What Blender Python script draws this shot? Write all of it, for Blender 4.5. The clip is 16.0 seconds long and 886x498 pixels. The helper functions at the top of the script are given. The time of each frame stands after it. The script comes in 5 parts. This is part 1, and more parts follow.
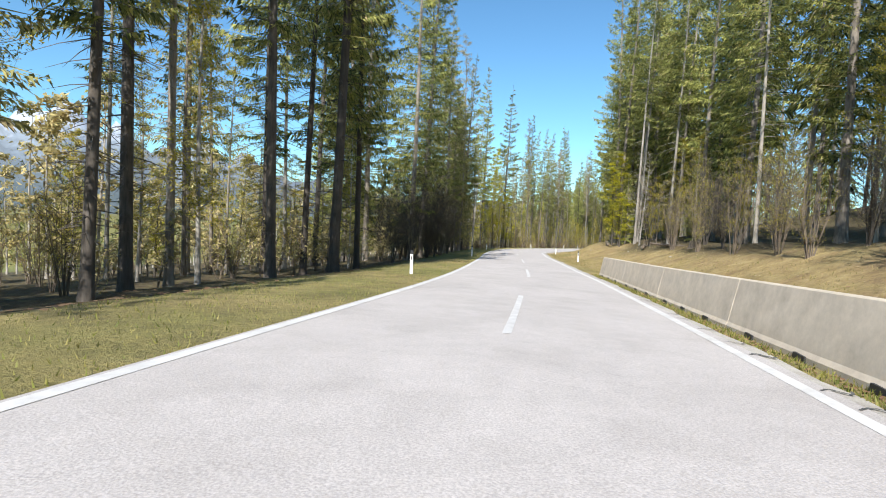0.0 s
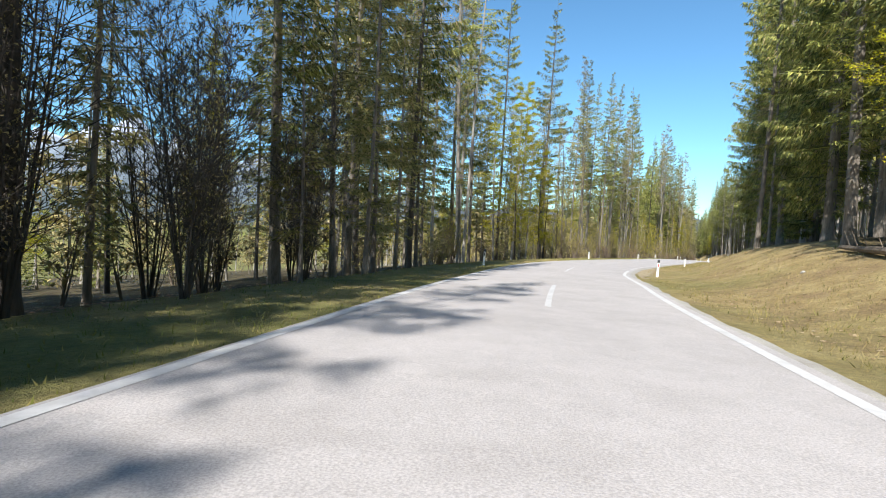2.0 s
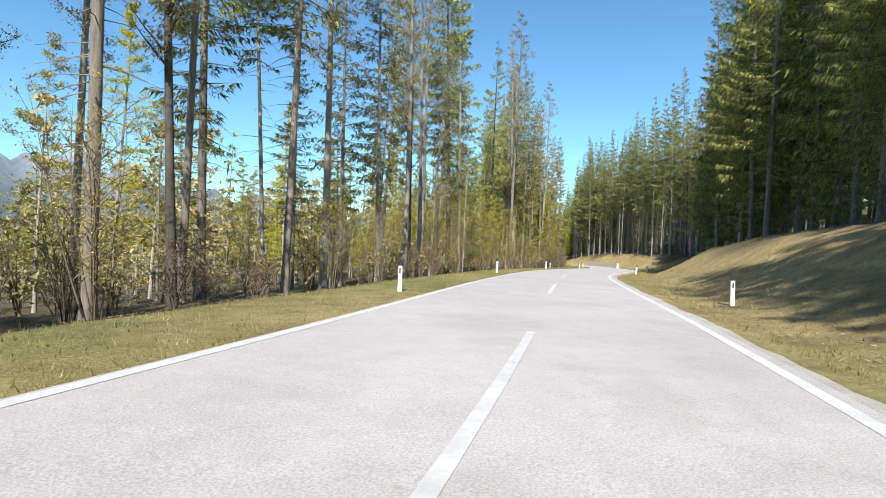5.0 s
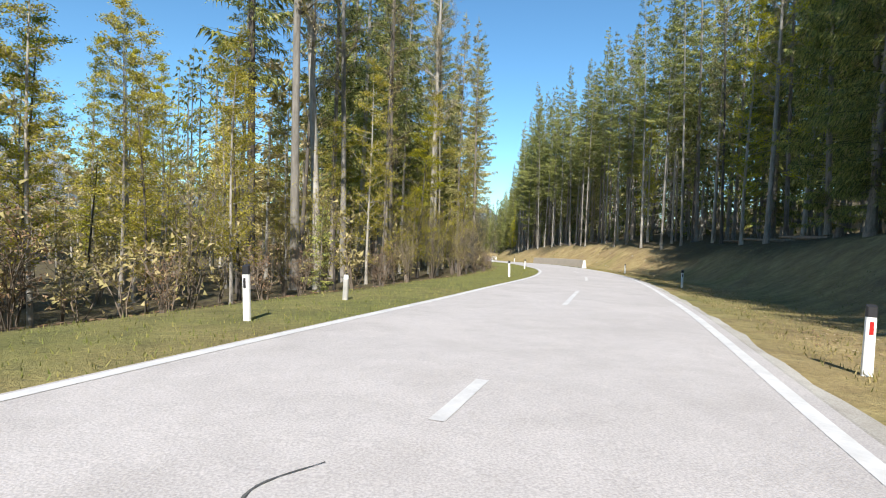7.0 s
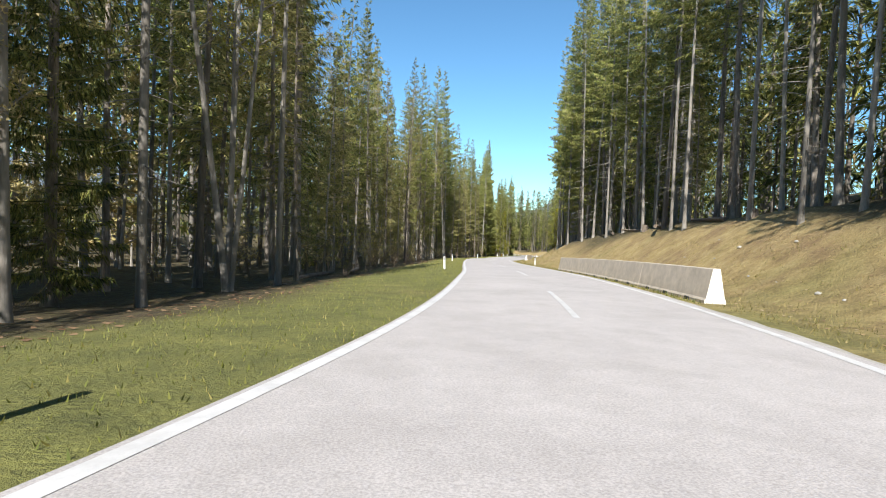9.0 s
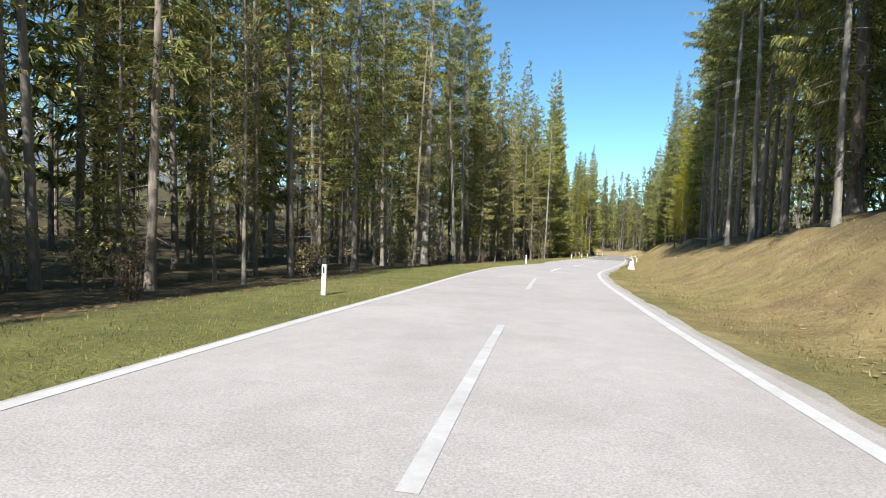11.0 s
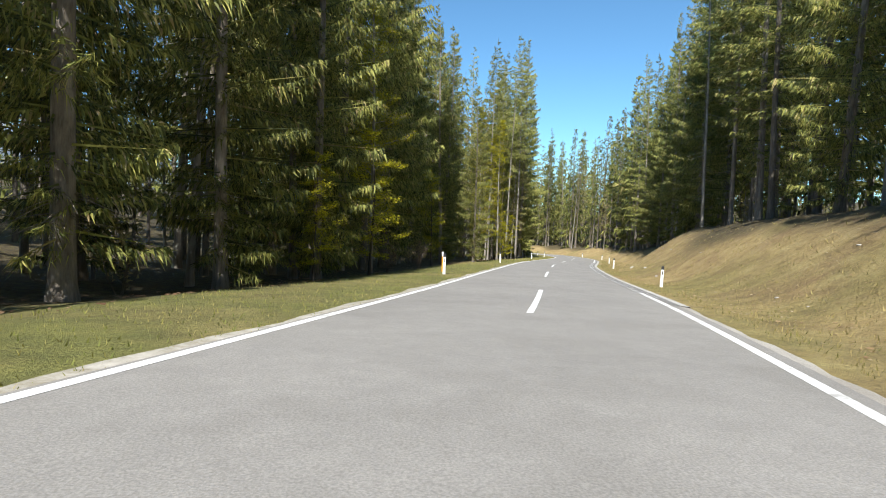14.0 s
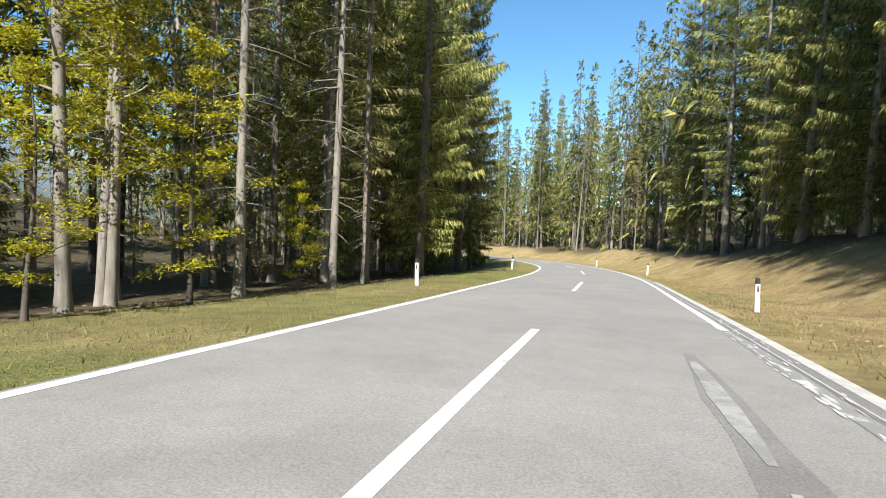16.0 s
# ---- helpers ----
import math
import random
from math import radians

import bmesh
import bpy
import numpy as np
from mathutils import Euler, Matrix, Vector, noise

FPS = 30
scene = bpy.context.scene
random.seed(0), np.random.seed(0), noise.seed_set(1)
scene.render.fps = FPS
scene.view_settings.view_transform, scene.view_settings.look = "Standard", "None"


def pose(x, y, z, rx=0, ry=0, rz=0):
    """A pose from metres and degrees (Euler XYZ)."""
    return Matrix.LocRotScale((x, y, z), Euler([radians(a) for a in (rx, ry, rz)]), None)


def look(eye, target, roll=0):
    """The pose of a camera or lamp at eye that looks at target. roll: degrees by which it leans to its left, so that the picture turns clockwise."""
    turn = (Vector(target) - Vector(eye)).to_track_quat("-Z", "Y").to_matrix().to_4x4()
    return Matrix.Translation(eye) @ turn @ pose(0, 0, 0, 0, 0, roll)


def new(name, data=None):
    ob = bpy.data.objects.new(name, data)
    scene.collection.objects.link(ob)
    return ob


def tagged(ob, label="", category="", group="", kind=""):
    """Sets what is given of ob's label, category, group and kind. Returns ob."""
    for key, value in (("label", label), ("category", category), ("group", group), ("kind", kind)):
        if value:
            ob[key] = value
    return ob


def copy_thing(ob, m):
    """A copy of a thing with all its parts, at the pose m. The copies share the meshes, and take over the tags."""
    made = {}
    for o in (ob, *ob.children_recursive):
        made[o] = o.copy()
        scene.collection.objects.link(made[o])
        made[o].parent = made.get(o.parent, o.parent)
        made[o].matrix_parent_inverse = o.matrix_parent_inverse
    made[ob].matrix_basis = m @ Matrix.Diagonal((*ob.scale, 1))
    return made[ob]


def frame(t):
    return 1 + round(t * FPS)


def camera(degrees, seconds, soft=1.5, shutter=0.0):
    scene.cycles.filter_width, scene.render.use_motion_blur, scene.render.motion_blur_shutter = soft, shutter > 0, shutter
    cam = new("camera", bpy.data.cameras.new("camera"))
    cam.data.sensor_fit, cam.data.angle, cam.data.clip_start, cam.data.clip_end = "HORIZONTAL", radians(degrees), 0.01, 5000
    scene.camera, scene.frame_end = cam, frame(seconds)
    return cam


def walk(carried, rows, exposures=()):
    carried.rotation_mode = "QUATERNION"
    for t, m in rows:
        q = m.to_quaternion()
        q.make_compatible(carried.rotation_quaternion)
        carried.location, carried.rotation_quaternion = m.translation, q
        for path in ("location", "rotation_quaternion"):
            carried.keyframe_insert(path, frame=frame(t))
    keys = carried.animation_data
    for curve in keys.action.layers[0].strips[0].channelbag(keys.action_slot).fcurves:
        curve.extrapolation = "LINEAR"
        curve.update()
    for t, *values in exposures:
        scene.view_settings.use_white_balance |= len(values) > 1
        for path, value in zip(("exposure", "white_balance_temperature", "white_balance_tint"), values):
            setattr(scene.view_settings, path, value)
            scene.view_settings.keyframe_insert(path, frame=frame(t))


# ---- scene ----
# ---- camera ----
EXPOSURES = [(0.0, 0.76), (14.0, 0.76), (15.3, 0.92), (16.0, 0.95)]
cam = camera(78.63, 16.0, 1.0)
PATH = [  # seconds, place, then pitch, roll and yaw
    (0, -0.00, 0.00, 1.25, 86.77, -3.08, 0.55),
    (0.5, 1.72, 10.26, 0.80, 87.14, -2.82, 3.57),
    (1, 3.12, 20.41, 0.33, 87.17, -4.04, 5.54),
    (1.5, 4.48, 30.98, -0.04, 87.03, -3.13, 5.91),
    (2, 5.93, 42.02, -0.41, 87.31, -2.94, 5.84),
    (2.5, 7.51, 53.40, -0.79, 87.36, -3.03, 5.48),
    (3, 9.73, 65.01, -1.14, 87.85, -2.00, 3.75),
    (3.5, 12.60, 76.99, -1.47, 88.48, -2.88, -1.13),
    (4, 16.63, 88.74, -1.78, 88.43, -2.22, -5.83),
    (4.2, 18.43, 93.37, -1.92, 88.62, -2.89, -7.04),
    (4.7, 23.32, 104.51, -2.28, 88.55, -2.65, -7.81),
    (5.25, 28.47, 116.48, -2.68, 88.36, -2.05, -9.72),
    (5.8, 33.46, 129.03, -3.10, 88.17, -1.45, -11.63),
    (6.3, 38.17, 140.22, -3.48, 88.09, -1.21, -12.39),
    (6.5, 40.41, 144.59, -3.63, 88.04, -1.48, -12.64),
    (7, 46.25, 155.34, -4.03, 88.05, -2.13, -13.64),
    (7.5, 52.45, 166.54, -4.48, 87.60, -2.76, -16.03),
    (8, 58.65, 177.58, -5.05, 87.59, -1.98, -16.34),
    (8.5, 64.17, 188.85, -5.53, 87.64, -2.07, -11.73),
    (9, 68.88, 200.55, -6.06, 87.74, -1.98, -6.91),
    (9.5, 72.81, 213.19, -6.49, 87.86, -2.68, -2.68),
    (9.7, 74.12, 218.36, -6.67, 87.61, -2.79, -1.10),
    (10.2, 76.75, 230.80, -7.17, 87.53, -2.61, -0.64),
    (10.75, 79.65, 245.02, -7.83, 87.34, -2.18, 0.51),
    (11.3, 82.53, 258.73, -8.49, 87.15, -1.74, 1.66),
    (11.8, 85.11, 271.38, -9.08, 87.08, -1.56, 2.12),
    (12, 86.39, 276.78, -9.31, 86.83, -1.70, 0.87),
    (12.5, 90.31, 290.24, -9.89, 87.08, -0.30, -2.01),
    (13, 94.72, 303.77, -10.48, 87.94, -0.33, -4.06),
    (13.5, 99.32, 317.13, -10.97, 88.13, -1.30, -4.67),
    (14, 103.61, 330.51, -11.55, 87.21, -2.56, -4.23),
    (14.5, 107.65, 343.68, -12.06, 87.25, -2.76, -3.65),
    (15, 111.71, 357.18, -12.72, 87.08, -2.81, -3.59),
    (15.5, 116.07, 370.47, -13.33, 87.48, -1.96, -3.91),
    (16, 120.53, 383.56, -13.88, 87.73, -2.16, -3.80),
]
walk(cam, [(t, pose(x, y, z, rx, ry, rz)) for t, x, y, z, rx, ry, rz in PATH], EXPOSURES)


# ---- light ----
SUN_AZ = radians(197.0)   # from which the sun shines, clockwise from +y
SUN_EL = radians(41.5)
world = bpy.data.worlds.new("sky")
scene.world = world
world.use_nodes = True
wn = world.node_tree
sky = wn.nodes.new("ShaderNodeTexSky")
sky.sky_type = "NISHITA"
sky.sun_disc = False
sky.sun_elevation = SUN_EL
sky.sun_rotation = SUN_AZ
sky.altitude = 700
sky.air_density = 1.0
sky.dust_density = 0.1
sky.ozone_density = 2.0
clear_air = wn.nodes.new("ShaderNodeMix")   # clear cyan-blue spring sky
clear_air.data_type, clear_air.blend_type = "RGBA", "MULTIPLY"
clear_air.inputs["Factor"].default_value = 1.0
clear_air.inputs["B"].default_value = (0.70, 1.05, 1.16, 1)
wn.links.new(sky.outputs["Color"], clear_air.inputs["A"])
wn.links.new(clear_air.outputs["Result"], wn.nodes["Background"].inputs["Color"])
wn.nodes["Background"].inputs["Strength"].default_value = 0.095
sun_data = bpy.data.lights.new("sun", "SUN")
sun_data.energy, sun_data.angle, sun_data.color = 5.0, radians(0.5), (1.0, 0.97, 0.92)
sun = new("sun", sun_data)
sun.matrix_world = look((0, 0, 60), Vector((0, 0, 60)) - Vector((math.sin(SUN_AZ) * math.cos(SUN_EL), math.cos(SUN_AZ) * math.cos(SUN_EL), math.sin(SUN_EL))))


# ---- materials ----
def ramp(nt, fac, stops):
    r = nt.nodes.new("ShaderNodeValToRGB")
    while len(r.color_ramp.elements) < len(stops):
        r.color_ramp.elements.new(0.5)
    for e, (p, c) in zip(r.color_ramp.elements, stops):
        e.position, e.color = p, (*c, 1)
    nt.links.new(fac, r.inputs["Fac"])
    return r.outputs["Color"]


def noise_of(nt, vec, scale, detail=4.0, rough=0.6):
    n = nt.nodes.new("ShaderNodeTexNoise")
    n.inputs["Scale"].default_value, n.inputs["Detail"].default_value, n.inputs["Roughness"].default_value = scale, detail, rough
    nt.links.new(vec, n.inputs["Vector"])
    return n.outputs["Fac"]


def mixed(nt, fac, a, b, mode="MIX"):
    m = nt.nodes.new("ShaderNodeMix")
    m.data_type, m.blend_type = "RGBA", mode
    for sock, v in ((m.inputs["Factor"], fac), (m.inputs["A"], a), (m.inputs["B"], b)):
        if isinstance(v, (int, float)):
            sock.default_value = v
        elif isinstance(v, tuple):
            sock.default_value = (*v, 1)
        else:
            nt.links.new(v, sock)
    return m.outputs["Result"]


def surface(name, rough=0.8, bump=0.0, world_coords=False):
    """A node material; returns it with its tree, shader, and texture coordinates in metres."""
    m = bpy.data.materials.new(name)
    m.use_nodes = True
    nt = m.node_tree
    bsdf = nt.nodes["Principled BSDF"]
    bsdf.inputs["Roughness"].default_value = rough
    if world_coords:
        vec = nt.nodes.new("ShaderNodeNewGeometry").outputs["Position"]
    else:
        vec = nt.nodes.new("ShaderNodeTexCoord").outputs["Object"]
    return m, nt, bsdf, vec


def relief(nt, bsdf, height, strength, dist):
    b = nt.nodes.new("ShaderNodeBump")
    b.inputs["Strength"].default_value, b.inputs["Distance"].default_value = strength, dist
    nt.links.new(height, b.inputs["Height"])
    nt.links.new(b.outputs["Normal"], bsdf.inputs["Normal"])


def random_of(nt):
    return nt.nodes.new("ShaderNodeObjectInfo").outputs["Random"]


def island_of(nt):
    return nt.nodes.new("ShaderNodeNewGeometry").outputs["Random Per Island"]


def asphalt(name, dark, light):
    m, nt, b, v = surface(name, 0.85, world_coords=True)
    fine, mid, wide = noise_of(nt, v, 55, 3), noise_of(nt, v, 3.0, 5), noise_of(nt, v, 0.35, 4)
    col = ramp(nt, wide, [(0.3, dark), (0.7, light)])
    col = mixed(nt, 0.35, col, ramp(nt, mid, [(0.35, dark), (0.65, light)]))
    blot = noise_of(nt, v, 0.9, 3, 0.45)
    col = mixed(nt, ramp(nt, blot, [(0.52, (0, 0, 0)), (0.66, (0.32, 0.32, 0.32))]), col, tuple(c * f for c, f in zip(dark, (0.88, 0.87, 0.85))))
    col = mixed(nt, 0.5, col, ramp(nt, fine, [(0.35, (0.55, 0.54, 0.53)), (0.65, (1.25, 1.24, 1.22))]), "MULTIPLY")
    nt.links.new(col, b.inputs["Base Color"])
    relief(nt, b, fine, 0.4, 0.01)
    return m


M_ROAD = asphalt("pale_asphalt", (0.40, 0.372, 0.362), (0.508, 0.474, 0.463))
M_ROAD_NEW = asphalt("grey_asphalt", (0.25, 0.24, 0.225), (0.325, 0.312, 0.292))
M_SHOULDER = asphalt("gritty_shoulder", (0.31, 0.285, 0.25), (0.50, 0.475, 0.43))


def paint_material(name, wear, under, white, soft=0.12):
    m, nt, b, v = surface(name, 0.7, world_coords=True)
    worn = noise_of(nt, v, 2.2, 8, 0.75)
    col = ramp(nt, worn, [(wear, under), (wear + soft, white), (1, tuple(c * 1.04 for c in white))])
    nt.links.new(col, b.inputs["Base Color"])
    return m


M_PAINT = paint_material("worn_road_paint", 0.36, (0.42, 0.41, 0.39), (0.80, 0.80, 0.78))
M_PAINT_EDGE = paint_material("worn_edge_paint", 0.30, (0.46, 0.45, 0.44), (0.63, 0.62, 0.61), 0.32)
M_PAINT_OLD = paint_material("faded_road_paint", 0.34, (0.45, 0.437, 0.43), (0.62, 0.61, 0.60), 0.32)
M_PAINT_SCRAPED = paint_material("scraped_road_paint", 0.52, (0.25, 0.245, 0.235), (0.78, 0.78, 0.76))


def ground_material():
    m, nt, b, v = surface("grass_and_forest_floor", 0.95, world_coords=True)
    wide, mid, fine = noise_of(nt, v, 0.16, 5), noise_of(nt, v, 1.1, 8, 0.75), noise_of(nt, v, 11, 5, 0.75)
    dry = ramp(nt, mid, [(0.3, (0.24, 0.165, 0.065)), (0.5, (0.42, 0.31, 0.13)), (0.72, (0.56, 0.44, 0.21))])
    rusty = noise_of(nt, v, 0.45, 6, 0.7)
    dry = mixed(nt, ramp(nt, rusty, [(0.45, (0, 0, 0)), (0.68, (0.75, 0.75, 0.75))]), dry, ramp(nt, noise_of(nt, v, 6, 5, 0.8), [(0.3, (0.13, 0.075, 0.04)), (0.6, (0.30, 0.19, 0.10)), (0.75, (0.42, 0.31, 0.19))]))
    green = ramp(nt, mid, [(0.3, (0.11, 0.12, 0.03)), (0.7, (0.25, 0.25, 0.06))])
    lush = nt.nodes.new("ShaderNodeAttribute")
    lush.attribute_name = "lush"
    tip = nt.nodes.new("ShaderNodeMath")
    nt.links.new(wide, tip.inputs[0])
    nt.links.new(lush.outputs["Fac"], tip.inputs[1])
    grass = mixed(nt, ramp(nt, tip.outputs["Value"], [(0.55, (0, 0, 0)), (0.95, (0.95, 0.95, 0.95))]), dry, green)
    litter = ramp(nt, noise_of(nt, v, 4, 6, 0.7), [(0.3, (0.035, 0.028, 0.012)), (0.5, (0.10, 0.072, 0.032)), (0.62, (0.13, 0.115, 0.04)), (0.75, (0.22, 0.15, 0.07))])
    attr = nt.nodes.new("ShaderNodeAttribute")
    attr.attribute_name = "forest"
    col = mixed(nt, attr.outputs["Fac"], grass, litter)
    col = mixed(nt, 0.6, col, ramp(nt, fine, [(0.3, (0.5, 0.5, 0.5)), (0.7, (1.3, 1.3, 1.3))]), "MULTIPLY")
    nt.links.new(col, b.inputs["Base Color"])
    relief(nt, b, fine, 0.9, 0.12)
    return m


M_GROUND = ground_material()


def bark_material(name, dark, light):
    m, nt, b, v = surface(name, 0.9)
    st = nt.nodes.new("ShaderNodeMapping")
    st.inputs["Scale"].default_value = (1, 1, 0.18)
    nt.links.new(v, st.inputs["Vector"])
    n = noise_of(nt, st.outputs["Vector"], 9, 6, 0.7)
    patch = noise_of(nt, v, 0.9, 4)
    col = ramp(nt, n, [(0.3, dark), (0.7, light)])
    col = mixed(nt, ramp(nt, patch, [(0.5, (0, 0, 0)), (0.75, (0.5, 0.5, 0.5))]), col, tuple(c * 1.35 for c in light))
    shade = nt.nodes.new("ShaderNodeMapRange")
    shade.inputs["To Min"].default_value, shade.inputs["To Max"].default_value = 0.65, 1.2
    nt.links.new(random_of(nt), shade.inputs["Value"])
    col = mixed(nt, 1.0, col, shade.outputs["Result"], "MULTIPLY")
    nt.links.new(col, b.inputs["Base Color"])
    relief(nt, b, n, 0.7, 0.03)
    return m


M_SPRUCE_BARK = bark_material("spruce_bark", (0.11, 0.09, 0.07), (0.34, 0.295, 0.245))
M_PALE_BARK = bark_material("pale_bark", (0.19, 0.165, 0.135), (0.40, 0.37, 0.32))
M_DARK_BARK = bark_material("dark_bark", (0.05, 0.042, 0.035), (0.13, 0.11, 0.09))


def foliage_material(name, stops, trans=0.25):
    m, nt, b, v = surface(name, 0.6)
    isl = island_of(nt)
    col = ramp(nt, isl, stops)
    shade = nt.nodes.new("ShaderNodeMapRange")
    shade.inputs["To Min"].default_value, shade.inputs["To Max"].default_value = 0.75, 1.3
    nt.links.new(random_of(nt), shade.inputs["Value"])
    col = mixed(nt, 1.0, col, shade.outputs["Result"], "MULTIPLY")
    nt.links.new(col, b.inputs["Base Color"])
    b.inputs["Specular IOR Level"].default_value = 0.2
    tr = nt.nodes.new("ShaderNodeBsdfTranslucent")
    nt.links.new(col, tr.inputs["Color"])
    mx = nt.nodes.new("ShaderNodeMixShader")
    mx.inputs["Fac"].default_value = trans
    nt.links.new(b.outputs["BSDF"], mx.inputs[1])
    nt.links.new(tr.outputs["BSDF"], mx.inputs[2])
    nt.links.new(mx.outputs["Shader"], nt.nodes["Material Output"].inputs["Surface"])
    return m


M_NEEDLES = foliage_material("spruce_needles", [(0.0, (0.05, 0.062, 0.03)), (0.3, (0.14, 0.158, 0.048)), (0.65, (0.275, 0.29, 0.075)), (0.9, (0.43, 0.41, 0.115)), (1.0, (0.42, 0.32, 0.17))], 0.26)
M_NEEDLES_OLIVE = foliage_material("olive_needles", [(0.0, (0.10, 0.10, 0.04)), (0.4, (0.25, 0.24, 0.085)), (0.8, (0.42, 0.375, 0.14)), (1.0, (0.44, 0.33, 0.18))], 0.32)
M_OLIVE = foliage_material("budding_leaves", [(0.0, (0.22, 0.18, 0.08)), (0.5, (0.42, 0.355, 0.15)), (1.0, (0.56, 0.45, 0.23))], 0.38)
M_FRESH = foliage_material("fresh_beech_leaves", [(0.0, (0.25, 0.26, 0.02)), (0.6, (0.49, 0.46, 0.03)), (1.0, (0.64, 0.55, 0.05))], 0.5)
M_SPRING = foliage_material("opening_leaves", [(0.0, (0.22, 0.20, 0.03)), (0.5, (0.43, 0.38, 0.05)), (1.0, (0.57, 0.46, 0.10))], 0.45)
M_RUST = foliage_material("dry_leaves", [(0.0, (0.16, 0.09, 0.05)), (1.0, (0.33, 0.22, 0.13))], 0.25)
M_LITTER = foliage_material("leaf_litter", [(0.0, (0.24, 0.15, 0.08)), (0.6, (0.40, 0.28, 0.15)), (1.0, (0.52, 0.42, 0.27))], 0.15)
M_TWIG = bark_material("twigs", (0.12, 0.09, 0.065), (0.25, 0.20, 0.15))
M_BLADES = foliage_material("grass_blades", [(0.0, (0.13, 0.13, 0.035)), (0.4, (0.24, 0.21, 0.07)), (1.0, (0.42, 0.33, 0.15))], 0.3)


def plain(name, col, rough=0.5, grime=0.25, scale=6.0):
    m, nt, b, v = surface(name, rough)
    n = noise_of(nt, v, scale, 6, 0.7)
    c = ramp(nt, n, [(0.3, tuple(x * (1 - grime) for x in col)), (0.65, col)])
    nt.links.new(c, b.inputs["Base Color"])
    relief(nt, b, n, 0.15, 0.01)
    return m


M_POST = plain("white_post_plastic", (0.80, 0.80, 0.78), 0.45, 0.12, 9)
# plastic of caps and reflectors, also the painted shade in barrier holes
M_BLACK = plain("black_plastic_and_hole_shade", (0.025, 0.025, 0.028), 0.5, 0.2)
M_RED = plain("red_reflector", (0.55, 0.02, 0.02), 0.25, 0.1)
M_ORANGE = plain("orange_pole_paint", (0.80, 0.30, 0.02), 0.5, 0.15)
M_CONCRETE = plain("weathered_concrete", (0.61, 0.525, 0.42), 0.9, 0.3, 2.2)
M_WHITEWASH = plain("whitewashed_concrete", (0.74, 0.72, 0.66), 0.85, 0.25, 5)
M_ROCK = plain("limestone", (0.46, 0.44, 0.40), 0.9, 0.35, 5)


# ---- the line of the road ----
KNOTS = [(-10.9, -58.9, 2.6), (-5.6, -29.4, 1.3), (-0.3, 0.1, 0.0), (3.0, 19.8, -0.9), (5.5, 39.7, -1.6), (7.7, 59.6, -2.2), (11.5, 79.2, -2.8), (19.2, 97.6, -3.3),
         (27.3, 115.9, -3.9), (34.9, 134.4, -4.5), (43.2, 152.6, -5.2), (53.6, 169.7, -5.9), (63.5, 187.0, -6.7), (71.3, 205.4, -7.5), (75.9, 224.9, -8.2), (79.2, 244.6, -9.1),
         (82.5, 264.3, -10.0), (86.6, 283.9, -10.8), (93.0, 302.8, -11.7), (99.9, 321.6, -12.4), (106.2, 340.6, -13.2), (111.7, 359.8, -14.1), (117.7, 378.9, -14.9), (124.8, 397.6, -15.7),
         (131.6, 416.4, -16.5), (136.5, 435.7, -17.3), (138.3, 455.6, -18.0), (137.2, 475.6, -18.8), (133.6, 495.3, -19.4), (128.0, 514.5, -20.1), (120.8, 533.1, -20.7), (112.0, 551.0, -21.4)]


def spline(points, n):
    p = np.array(points, float)
    p = np.vstack([2 * p[0] - p[1], p, 2 * p[-1] - p[-2]])
    u = (np.arange(n) / n)[:, None]
    out = [0.5 * (2 * b + (c - a) * u + (2 * a - 5 * b + 4 * c - d) * u ** 2 + (3 * b - a - 3 * c + d) * u ** 3) for a, b, c, d in zip(p, p[1:], p[2:], p[3:])]
    return np.vstack(out + [p[-2:-1]])


LINE = spline(KNOTS, 40)
RUN = np.concatenate([[0], np.cumsum(np.hypot(*np.diff(LINE[:, :2], axis=0).T))])
RUN -= RUN[80]
S0, S1 = float(RUN[0]), float(RUN[-1])
TANGENT = np.gradient(LINE[:, :2], RUN, axis=0)
TANGENT /= np.linalg.norm(TANGENT, axis=1)[:, None]


def on_road(s, d):
    """Places s metres along the road and d metres to the right of its middle, at road height (arrays)."""
    s, d = np.broadcast_arrays(np.asarray(s, float), np.asarray(d, float))
    x, y, z = (np.interp(s, RUN, LINE[:, i]) for i in range(3))
    tx, ty = np.interp(s, RUN, TANGENT[:, 0]), np.interp(s, RUN, TANGENT[:, 1])
    k = np.hypot(tx, ty)
    return np.stack([x + ty / k * d, y - tx / k * d, z], -1)


def heading(s):
    """Degrees by which the road's way at s is turned from +y, as pose() takes it."""
    return math.degrees(math.atan2(-np.interp(s, RUN, TANGENT[:, 0]), np.interp(s, RUN, TANGENT[:, 1])))


BANK = np.array([(-60, 1.8), (30, 2.2), (50, 2.0), (74, 2.4), (95, 2.2), (112, 2.8), (130, 3.3), (150, 3.3), (168, 3.1), (190, 3.0), (212, 3.1), (230, 3.3), (247, 3.8), (270, 3.7), (285, 3.5), (300, 2.6), (320, 3.1),
                 (345, 3.8), (375, 3.7), (400, 4.0), (420, 2.6), (436, 3.0), (450, 2.2), (570, 2.0)])
TOE = np.array([(-60, 4.9), (165, 4.9), (180, 6.6), (210, 6.6), (226, 5.3), (402, 4.9), (414, 7.0), (428, 7.0), (440, 5.2), (570, 5.0)])
DROP = np.array([(-60, 0.6), (30, 0.6), (60, 0.8), (140, 0.9), (175, 0.8), (200, 0.45), (300, 0.35), (420, 0.5), (570, 0.8)])
FALL = np.array([(-60, 0.06), (60, 0.11), (160, 0.12), (200, 0.03), (300, 0.0), (570, 0.02)])


